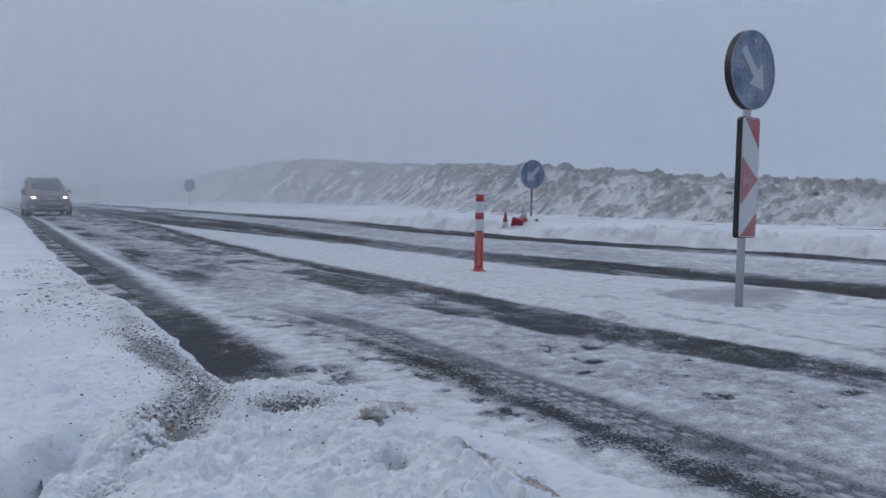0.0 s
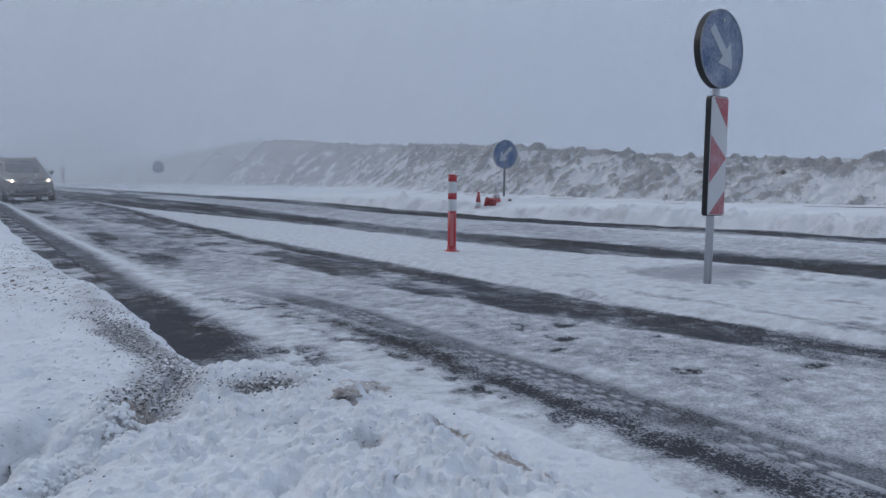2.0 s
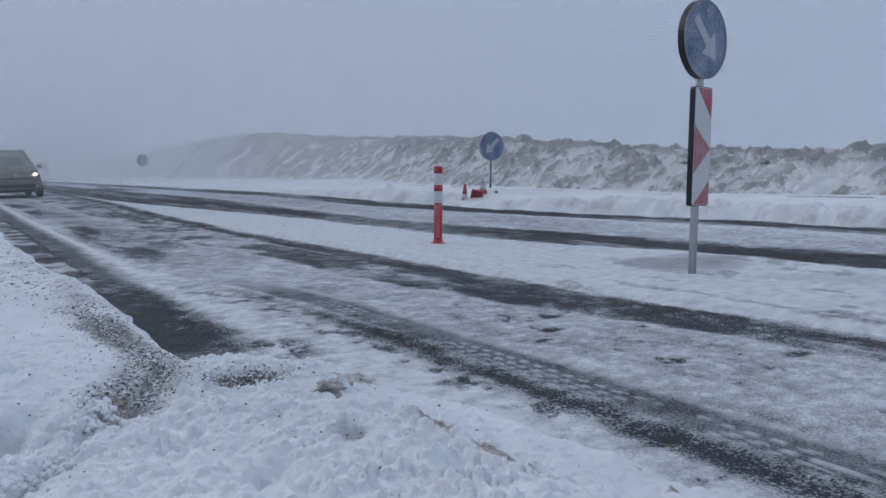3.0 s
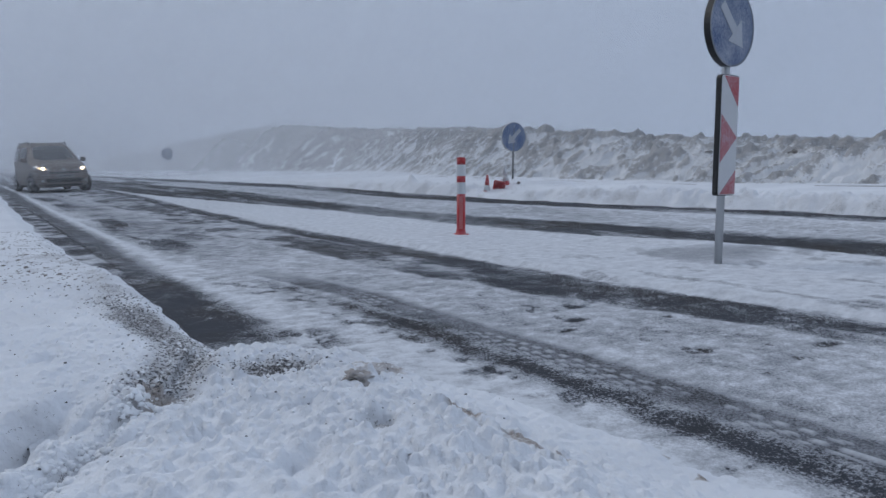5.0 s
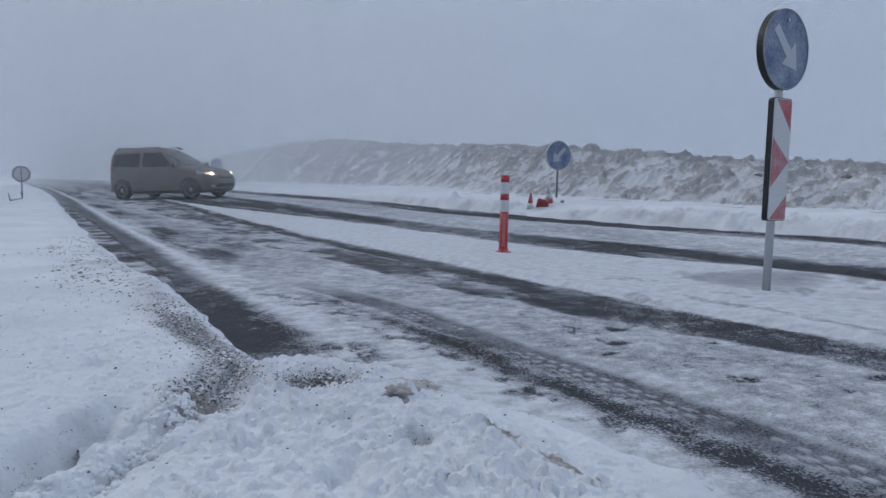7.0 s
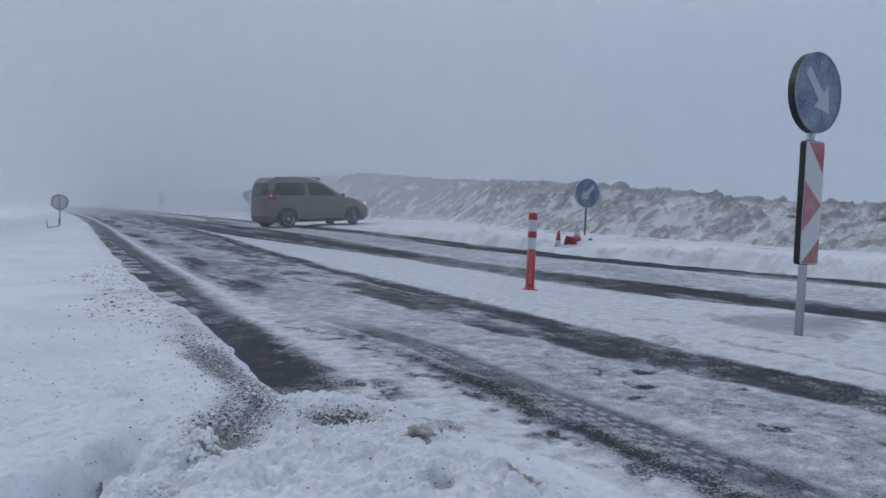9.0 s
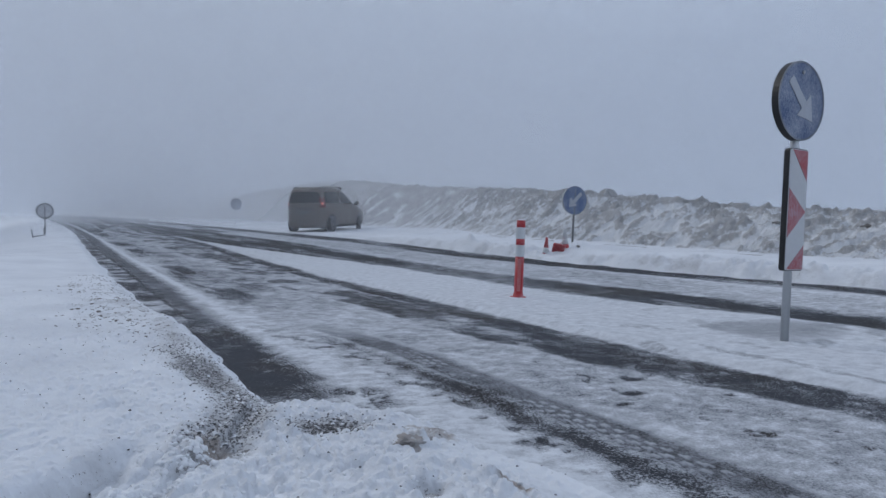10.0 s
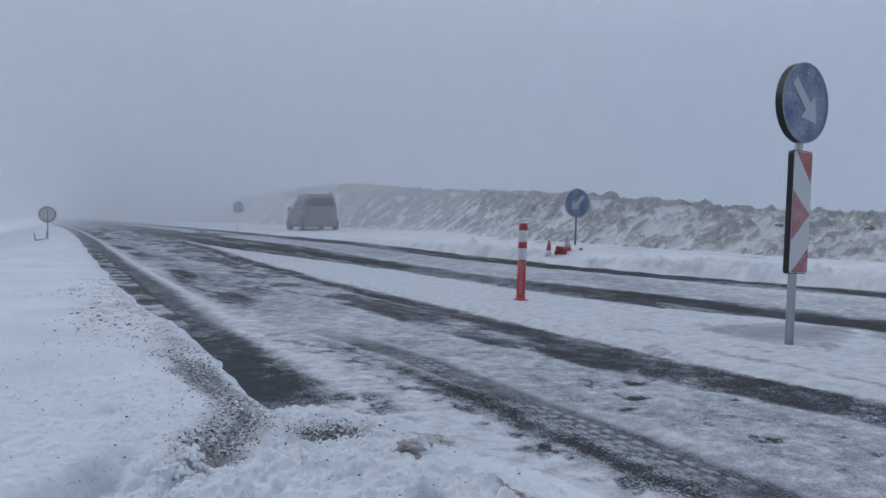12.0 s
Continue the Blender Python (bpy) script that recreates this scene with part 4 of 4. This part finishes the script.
def clod_spots():
    rng = random.Random(5)
    out = []
    for _ in range(1500):
        kind = rng.random()
        if kind < 0.45:
            x = rng.uniform(-0.15, 0.45)
            y = 1.72 + 1.25 * x + rng.gauss(0.06, 0.09)
            r = rng.uniform(0.004, 0.016)
        elif kind < 0.75:
            x, y, r = rng.uniform(0.2, 1.3), rng.uniform(1.7, 3.1), rng.uniform(0.004, 0.013)
        else:
            x, y, r = rng.uniform(-1.2, 1.8), rng.uniform(1.4, 5.0), rng.uniform(0.004, 0.010)
            if y > 3.2 and x > 0.85:
                continue
        out.append((x, y, r, 0.25, 0.75))
    return out


def flake_spots():
    rng = random.Random(11)
    out = []
    for _ in range(420):
        y = 4.3 + 4.2 * rng.random()
        x = rng.gauss(0.36, 0.17) - 0.03 * (y - 5)
        if x < 0.72 and rough_field(np.array([x]), np.array([y]), 0.5)[0] > 0.46:
            out.append((x, y, rng.uniform(0.006, 0.020), 0.15, 0.35))
    return out


strew("earth_flakes", flake_mat, "brown flakes of frozen earth on the verge", "earth flakes", flake_spots(), False)
strew("stone_chippings", stone_mat, "scattered dark grit chippings on the snow", "grit", stone_spots(), False)
strew("snow_clods", clod_mat, "loose clods of trampled snow by the rut", "snow clods", clod_spots(), True)


def dirty_clod():
    """One brownish wedge of ice and slush as big as two fists."""
    bm = bmesh.new()
    bmesh.ops.create_icosphere(bm, subdivisions=4, radius=1.0)
    for v in bm.verts:
        p = v.co.copy()
        n = noise.fractal(p * 1.9 + Vector((3.1, 0.4, 1.7)), 0.7, 2.1, 6)
        v.co = Vector((p.x * 0.075, p.y * 0.060 + p.x * 0.04, p.z * 0.028 - p.x * 0.012)) * (1 + 0.5 * n)
    ob = part("ice_clod", bm, dirty_clod_mat, None, smooth=True)
    ob.location = (1.09, 2.15, ground_at(1.09, 2.15) - 0.012)
    return tagged(ob, "brown-stained chunk of slush on trampled snow", "ice clod")


dirty_clod()


def earth_lump(x, y, z, size, label):
    """A frozen lump of dark earth, uneven on all sides."""
    bm = bmesh.new()
    bmesh.ops.create_icosphere(bm, subdivisions=3, radius=1.0)
    for v in bm.verts:
        n = noise.fractal(v.co * 1.1 + Vector((x, y, 2.0)), 0.9, 2.0, 4)
        v.co = Vector((v.co.x * size, v.co.y * size * 1.25, v.co.z * size * 0.75)) * (1 + 0.35 * n)
    ob = part("earth_lump", bm, earth_mat, None)
    ob.location = (x, y, z)
    return tagged(ob, label, "earth lump", "frozen earth lumps")


earth_mat = make_plain("frozen_earth", (0.21, 0.20, 0.19), 0.9, grime=0.6, scale=9, frost=0.35)


def bank_at(x, y):
    return float(bank_height(np.array([x]), np.array([y]))[0])


earth_lump(12.50, 7.40, bank_at(12.50, 7.40) - 0.035, 0.10, "dark frozen earth lump on the snow bank crest")
earth_lump(12.35, 9.10, bank_at(12.35, 9.10) + 0.02, 0.07, "small dark earth lump in the ploughed snow")
earth_lump(12.60, 15.6, bank_at(12.60, 15.6) + 0.03, 0.09, "small dark earth lump in the ploughed snow")
earth_lump(9.42, 11.45, ground_at(9.42, 11.45) + 0.015, 0.035, "small dark stone beside the verge sign")


# ---------------------------------------------------------------- the van
van_paint = make_plain("beige_grey_metallic_paint", (0.145, 0.122, 0.106), 0.60, 0.15, 0.05, grime=0.4, scale=4, frost=0.12)
tinted_glass = make_plain("dark_tinted_glass", (0.010, 0.011, 0.013), 0.12, grime=0.2, scale=3, shine=0.18)
screen_glass = make_plain("windscreen_glass", (0.030, 0.033, 0.037), 0.10, grime=0.3, scale=3, shine=0.35)
rubber = make_plain("tyre_rubber", (0.030, 0.030, 0.031), 0.9, scale=40, frost=0.3)
alloy = make_plain("dull_alloy", (0.34, 0.34, 0.345), 0.6, 0.3, frost=0.2)
chrome = make_plain("chrome", (0.30, 0.31, 0.33), 0.3, 0.9)
lens_clear = make_plain("headlamp_lens", (0.45, 0.46, 0.48), 0.12, 0.2, 0.4)
lens_red = make_plain("red_lamp_lens", (0.13, 0.014, 0.014), 0.2, 0.0, 0.4)
lamp_lit = make_glow("lit_headlamp", (1.0, 0.70, 0.42), 1.5)
bulb_lit = make_glow("lit_bulb", (1.0, 0.80, 0.55), 14.0)
tail_lit = make_glow("lit_tail_lamp", (1.0, 0.30, 0.27), 1.1)
plate_mat = make_plain("number_plate", (0.20, 0.20, 0.205), 0.6, grime=0.6)

# height, nose, tail, half width
SHAPE = ((0.20, 2.08, -2.00, 0.80), (0.30, 2.21, -2.11, 0.875), (0.45, 2.26, -2.14, 0.90), (0.60, 2.25, -2.13, 0.905), (0.75, 2.20, -2.12, 0.905), (0.88, 2.08, -2.11, 0.90),
         (0.96, 1.92, -2.105, 0.895), (1.02, 1.66, -2.10, 0.89), (1.07, 1.40, -2.095, 0.885), (1.12, 1.16, -2.09, 0.875), (1.25, 0.93, -2.07, 0.85), (1.40, 0.67, -2.04, 0.81),
         (1.55, 0.40, -2.00, 0.765), (1.66, 0.15, -1.95, 0.725), (1.73, -0.06, -1.88, 0.68), (1.77, -0.30, -1.76, 0.60), (1.79, -0.55, -1.55, 0.45))
LEVELS = [row[0] for row in SHAPE]
ROUND = 5.0


def shape_at(z):
    nose, tail, half = (float(np.interp(z, LEVELS, [row[k] for row in SHAPE])) for k in (1, 2, 3))
    return (nose + tail) / 2, (nose - tail) / 2, half


def side_point(l, z, sign, out=0.006):
    c, a, b = shape_at(z)
    k = min(0.999, abs((l - c) / a))
    return (l, sign * (b * (1 - k ** ROUND) ** (1 / ROUND) + out), z)


def end_point(y, z, sign, out=0.006):
    c, a, b = shape_at(z)
    k = min(0.999, abs(y / b))
    return (c + sign * (a * (1 - k ** ROUND) ** (1 / ROUND) + out), y, z)


def patch(bm, outline, onto, rings=5):
    """Fills an outline given in the surface's own two measures and lays it on the body."""
    pts, n = [], len(outline)
    dense = []
    for i in range(n):
        (u0, v0), (u1, v1) = outline[i], outline[(i + 1) % n]
        dense += [(u0 + (u1 - u0) * k / 5, v0 + (v1 - v0) * k / 5) for k in range(5)]
    cu, cv = sum(p[0] for p in dense) / len(dense), sum(p[1] for p in dense) / len(dense)
    mid = bm.verts.new(onto(cu, cv))
    loops = [[bm.verts.new(onto(cu + (u - cu) * k / rings, cv + (v - cv) * k / rings)) for u, v in dense] for k in range(1, rings + 1)]
    m = len(dense)
    for i in range(m):
        j = (i + 1) % m
        bm.faces.new((mid, loops[0][i], loops[0][j]))
        for a, b in zip(loops, loops[1:]):
            bm.faces.new((a[i], b[i], b[j], a[j]))
    bmesh.ops.recalc_face_normals(bm, faces=bm.faces)
    return loops[-1]


def body_patch(name, outline, onto, mat, parent, label=""):
    bm = bmesh.new()
    patch(bm, outline, onto)
    return part(name, bm, mat, parent, label, smooth=True)


def soft(pts, r=0.25):
    """Cuts the corners of an outline."""
    out, n = [], len(pts)
    for i in range(n):
        a, b, c = pts[i - 1], pts[i], pts[(i + 1) % n]
        for q in (a, c):
            d = math.hypot(q[0] - b[0], q[1] - b[1])
            k = min(0.4, 0.06 * r / 0.25 / d)
            out.append((b[0] + (q[0] - b[0]) * k, b[1] + (q[1] - b[1]) * k))
    return out


def circle(cx, cz, r, n=16, a0=0, a1=360):
    return [(cx + r * math.cos(radians(a0 + (a1 - a0) * i / n)), cz + r * math.sin(radians(a0 + (a1 - a0) * i / n))) for i in range(n)]


def road_wheel(parent, x, y, outside):
    """Tyre and five-spoke rim about the wheel's own hub, axle along y."""
    hub = new("wheel")
    hub.parent = parent
    turn = Matrix.Rotation(radians(90), 4, "X")
    bm = bmesh.new()
    lathe(bm, ((0.20, -0.095), (0.285, -0.10), (0.315, -0.08), (0.325, -0.04), (0.325, 0.04), (0.315, 0.08), (0.285, 0.10), (0.20, 0.095)), 32, turn)
    part("tyre", bm, rubber, hub, smooth=True)
    bm = bmesh.new()
    lathe(bm, ((0.21, -0.02), (0.21, 0.03), (0.195, 0.03), (0.19, -0.01)), 32, Matrix.Translation((0, outside * 0.075, 0)) @ turn)
    lathe(bm, ((0.055, -0.02), (0.055, 0.02), (0.04, 0.028)), 16, Matrix.Translation((0, outside * 0.08, 0)) @ (turn if outside < 0 else Matrix.Rotation(radians(-90), 4, "X")))
    for k in range(5):
        box(bm, 0, 0, 0, 0.06, 0.025, 0.16, 0.008, Matrix.Rotation(radians(72 * k), 4, "Y") @ Matrix.Translation((0, outside * 0.082, 0.12)))
    lathe(bm, ((0.20, -0.004), (0.20, 0.004), (0.05, 0.010)), 24, Matrix.Translation((0, outside * 0.055, 0)) @ turn)
    part("rim", bm, alloy, hub, "five-spoke alloy rim")
    hub.location = (x, y, 0.325)
    return hub


def build_van():
    van = new("van")
    bm = bmesh.new()
    zs = sorted(set(list(np.linspace(0.20, 1.79, 44)) + LEVELS))
    n, loops = 72, []
    for z in zs:
        c, a, b = shape_at(z)
        ring = []
        for i in range(n):
            t = 2 * math.pi * i / n
            cx, sy = math.cos(t), math.sin(t)
            ring.append(bm.verts.new((c + a * math.copysign(abs(cx) ** (2 / ROUND), cx), b * math.copysign(abs(sy) ** (2 / ROUND), sy), z)))
        loops.append(ring)
    for p, q in zip(loops, loops[1:]):
        for i in range(n):
            j = (i + 1) % n
            bm.faces.new((p[i], p[j], q[j], q[i]))
    bm.faces.new(list(reversed(loops[0])))
    top = bm.verts.new((-1.05, 0, 1.80))
    for i in range(n):
        bm.faces.new((loops[-1][i], loops[-1][(i + 1) % n], top))
    body = part("body", bm, van_paint, van, "beige-grey painted body with road salt", smooth=True)

    for sign in (-1, 1):
        onto = lambda u, v, s=sign: side_point(u, v, s)
        higher = lambda u, v, s=sign: side_point(u, v, s, 0.010)
        body_patch("side_window", soft([(-1.82, 1.16), (-0.62, 1.14), (-0.62, 1.60), (-1.74, 1.60)]), onto, tinted_glass, van, "dark tinted rear side glass")
        body_patch("side_window", soft([(-0.50, 1.14), (0.70, 1.12), (0.62, 1.20), (0.38, 1.42), (0.12, 1.60), (-0.50, 1.62)]), onto, tinted_glass, van, "dark front door glass")
        for cx in (1.36, -1.37):
            body_patch("wheel_arch", circle(cx, 0.33, 0.405, 20, -12, 192), onto, black_plastic, van, "black wheel arch lining")
        body_patch("sill", [(-0.92, 0.21), (0.92, 0.21), (0.92, 0.30), (-0.92, 0.30)], higher, black_plastic, van)
        body_patch("rub_strip", [(-0.90, 0.53), (0.90, 0.53), (0.90, 0.60), (-0.90, 0.60)], higher, van_paint, van)
        for l0, l1 in ((-0.565, -0.555), (0.62, 0.63), (-1.56, -1.55)):
            body_patch("door_seam", [(l0, 0.36), (l1, 0.36), (l1, 1.10), (l0, 1.10)], higher, black_plastic, van)
        for l in (-0.42, -0.78):
            bm = bmesh.new()
            x, y, z = side_point(l, 0.98, sign, 0.014)
            box(bm, x, y, z, 0.17, 0.03, 0.035, 0.008)
            part("door_handle", bm, van_paint, van)
        body_patch("tail_lamp", [(-2.02, 0.98), (-1.88, 1.0), (-1.86, 1.30), (-1.95, 1.38), (-1.99, 1.36)], higher, lens_red, van, "red upright tail lamp")
        bm = bmesh.new()
        patch(bm, [(sign * 0.66, 0.98), (sign * 0.82, 0.98), (sign * 0.79, 1.38), (sign * 0.71, 1.36)], lambda u, v: end_point(u, v, -1, 0.012))
        lamp = part("tail_lamp", bm, lens_red, van, "red upright tail lamp", smooth=True)
        bm = bmesh.new()
        patch(bm, circle(sign * 0.74, 1.14, 0.030, 10), lambda u, v: end_point(u, v, -1, 0.018), 2)
        part("bulb", bm, tail_lit, lamp, "lit tail light")
        bm = bmesh.new()
        patch(bm, soft([(sign * 0.42, 0.76), (sign * 0.80, 0.82), (sign * 0.82, 0.93), (sign * 0.68, 0.91), (sign * 0.44, 0.84)]), lambda u, v: end_point(u, v, 1, 0.010))
        head = part("headlight", bm, lens_clear, van, "swept clear headlamp", smooth=True)
        bm = bmesh.new()
        patch(bm, soft([(sign * 0.50, 0.79), (sign * 0.77, 0.825), (sign * 0.75, 0.895), (sign * 0.52, 0.845)]), lambda u, v: end_point(u, v, 1, 0.016), 3)
        part("reflector", bm, lamp_lit, head, "warm lit lamp bowl")
        bm = bmesh.new()
        patch(bm, circle(sign * 0.62, 0.842, 0.045, 14), lambda u, v: end_point(u, v, 1, 0.024), 2)
        part("bulb", bm, bulb_lit, head, "bright lit lamp")
        body_patch("headlight", [(1.62, 0.86), (1.86, 0.80), (1.84, 0.90), (1.62, 0.95)], onto, lens_clear, van)
        bm = bmesh.new()
        box(bm, 0.84, sign * 0.965, 1.15, 0.12, 0.17, 0.16, 0.04)
        mirror = part("mirror", bm, van_paint, van, "body-coloured wing mirror", smooth=True)
        bm = bmesh.new()
        box(bm, 0.785, sign * 0.965, 1.15, 0.02, 0.12, 0.11, 0.01)
        part("mirror_glass", bm, chrome, mirror)
        bm = bmesh.new()
        box(bm, 0.84, sign * 0.88, 1.10, 0.07, 0.08, 0.05, 0.01)
        part("mirror_arm", bm, black_plastic, mirror)
        bm = bmesh.new()
        box(bm, -0.82, sign * 0.60, 1.800, 1.50, 0.030, 0.026, 0.008)
        rail = part("roof_rail", bm, van_paint, van, "slim roof rail")
        for l, lean in ((0.02, 18), (-0.80, 0), (-1.64, -18)):
            bm = bmesh.new()
            box(bm, l, sign * 0.60, 1.772, 0.22 if lean else 0.10, 0.042, 0.075, 0.012, Matrix.Rotation(radians(lean), 4, "Y"))
            part("rail_foot", bm, black_plastic, rail, "black rail foot")

    nose = lambda u, v: end_point(u, v, 1, 0.010)
    rear = lambda u, v: end_point(u, v, -1, 0.010)
    body_patch("windscreen", soft([(-0.80, 1.14), (0.80, 1.14), (0.66, 1.66), (-0.66, 1.66)]), nose, screen_glass, van, "sloping windscreen")
    body_patch("rear_window", soft([(-0.70, 1.17), (0.70, 1.17), (0.60, 1.60), (-0.60, 1.60)], 0.4), rear, tinted_glass, van, "dark tinted rear window")
    body_patch("grille", soft([(-0.46, 0.66), (0.46, 0.66), (0.50, 0.72), (-0.50, 0.72)], 0.1), nose, black_plastic, van, "narrow black grille slot")
    body_patch("lower_grille", soft([(-0.56, 0.36), (0.56, 0.36), (0.60, 0.50), (-0.60, 0.50)], 0.2), nose, black_plastic, van, "wide black lower intake")
    body_patch("bumper_lip", [(-0.70, 0.22), (0.70, 0.22), (0.74, 0.30), (-0.74, 0.30)], nose, black_plastic, van)
    body_patch("badge", circle(0, 0.80, 0.06, 12), lambda u, v: end_point(u, v, 1, 0.014), chrome, van, "plain chrome badge")
    for y in (-0.60, 0.60):
        body_patch("fog_lamp", circle(y * 1.12, 0.42, 0.05, 12), lambda u, v: end_point(u, v, 1, 0.012), lens_clear, van)
    body_patch("rear_bumper", soft([(-0.78, 0.24), (0.78, 0.24), (0.80, 0.50), (-0.80, 0.50)], 0.2), rear, van_paint, van, "body-coloured rear bumper")
    body_patch("tailgate_handle", [(-0.34, 0.93), (0.34, 0.93), (0.34, 0.975), (-0.34, 0.975)], lambda u, v: end_point(u, v, -1, 0.018), black_plastic, van)
    for sign, z in ((1, 0.575), (-1, 0.80)):
        pl = body_patch("number_plate", [(-0.26, z - 0.05), (0.26, z - 0.05), (0.26, z + 0.05), (-0.26, z + 0.05)], lambda u, v, s=sign: end_point(u, v, s, 0.016), plate_mat, van, "white number plate")
        for k, w in ((-0.14, 0.07), (0.0, 0.10), (0.15, 0.08)):
            body_patch("bar", [(k - w / 2, z - 0.025), (k + w / 2, z - 0.025), (k + w / 2, z + 0.025), (k - w / 2, z + 0.025)],
                       lambda u, v, s=sign: end_point(u, v, s, 0.020), black_plastic, pl)
    bm = bmesh.new()
    box(bm, -0.55, 0.0, 1.80, 0.02, 0.02, 0.02, 0.004)
    box(bm, -0.62, 0.0, 1.88, 0.012, 0.012, 0.20, 0.003, Matrix.Rotation(radians(-25), 4, "Y"))
    part("aerial", bm, black_plastic, van)
    bm = bmesh.new()
    box(bm, 0, 0, 0.24, 3.6, 1.3, 0.10, 0.02)
    part("underbody", bm, black_plastic, van)
    wheels = [(road_wheel(van, x, y, math.copysign(1, y)), x, y) for x in (1.36, -1.37) for y in (-0.825, 0.825)]
    tagged(van, "beige-grey family van with roof rails and lit headlights", "van")
    return van, wheels


van, van_wheels = build_van()

# seconds, across, along, heading (0: away along the road, 90: across it to the far side)
VAN_ROUTE = (
    (0.0, 2.16, 39.2, 178.0), (1.0, 2.26, 37.0, 174.5), (2.0, 2.36, 34.4, 175.5), (3.0, 2.36, 32.2, 177.5), (4.0, 2.42, 31.2, 176.5), (5.0, 2.64, 30.2, 173.5),
    (5.5, 2.84, 29.3, 167.5), (6.0, 3.17, 28.4, 159.5), (6.5, 3.75, 27.7, 148.0), (7.1, 4.74, 27.2, 133.0), (8.0, 6.40, 26.4, 108.0), (8.8, 7.84, 26.1, 84.0),
    (9.3, 8.72, 26.5, 68.5), (9.5, 9.13, 26.95, 62.5), (10.0, 10.20, 28.6, 45.0), (10.6, 11.05, 30.8, 28.0), (11.3, 11.45, 33.0, 12.0), (12.0, 11.55, 35.0, 4.5),
)


def van_spot(t):
    """Place and heading at t, smoothly through the route."""
    ts = [r[0] for r in VAN_ROUTE]
    i = max(0, min(len(ts) - 2, int(np.searchsorted(ts, t, "right")) - 1))
    out = []
    for k in (1, 2, 3):
        p0, p1 = VAN_ROUTE[i][k], VAN_ROUTE[i + 1][k]
        slope = lambda j: (VAN_ROUTE[min(j + 1, len(ts) - 1)][k] - VAN_ROUTE[max(j - 1, 0)][k]) / (ts[min(j + 1, len(ts) - 1)] - ts[max(j - 1, 0)])
        h = ts[i + 1] - ts[i]
        u = (t - ts[i]) / h
        out.append((2 * u ** 3 - 3 * u ** 2 + 1) * p0 + (u ** 3 - 2 * u ** 2 + u) * h * slope(i) + (3 * u ** 2 - 2 * u ** 3) * p1 + (u ** 3 - u ** 2) * h * slope(i + 1))
    return out


def van_pose(t):
    x, y, heading = van_spot(t)
    lay = lambda a, b: float(lie(np.array([a]), np.array([b]))[0])
    up = Vector((-(lay(x + 1, y) - lay(x - 1, y)) / 2, -(lay(x, y + 1) - lay(x, y - 1)) / 2, 1)).normalized()
    ahead = Vector((math.sin(radians(heading)), math.cos(radians(heading)), 0))
    ahead = (ahead - up * ahead.dot(up)).normalized()
    m = Matrix((ahead, up.cross(ahead), up)).transposed().to_4x4()
    return Matrix.Translation((x, y, lay(x, y) - 0.01)) @ m


def motions():
    times = [k / 10 for k in range(121)]
    walk(van, [(t, van_pose(t)) for t in times])
    rolled, spots = [0.0], [van_spot(t) for t in times]
    for a, b in zip(spots, spots[1:]):
        rolled.append(rolled[-1] + math.hypot(b[0] - a[0], b[1] - a[1]) / 0.325)
    for hub, x, y in van_wheels:
        rows = []
        for k, t in enumerate(times):
            a, b = spots[max(0, k - 3)], spots[min(120, k + 3)]
            gone = max(0.15, math.hypot(b[0] - a[0], b[1] - a[1]))
            steer = max(-32, min(32, math.degrees(math.atan(2.73 * radians(a[2] - b[2]) / gone)))) if x > 0 else 0
            rows.append((t, pose(x, y, 0.325, 0, 0, steer) @ Matrix.Rotation(rolled[k], 4, "Y")))
        walk(hub, rows)


motions()
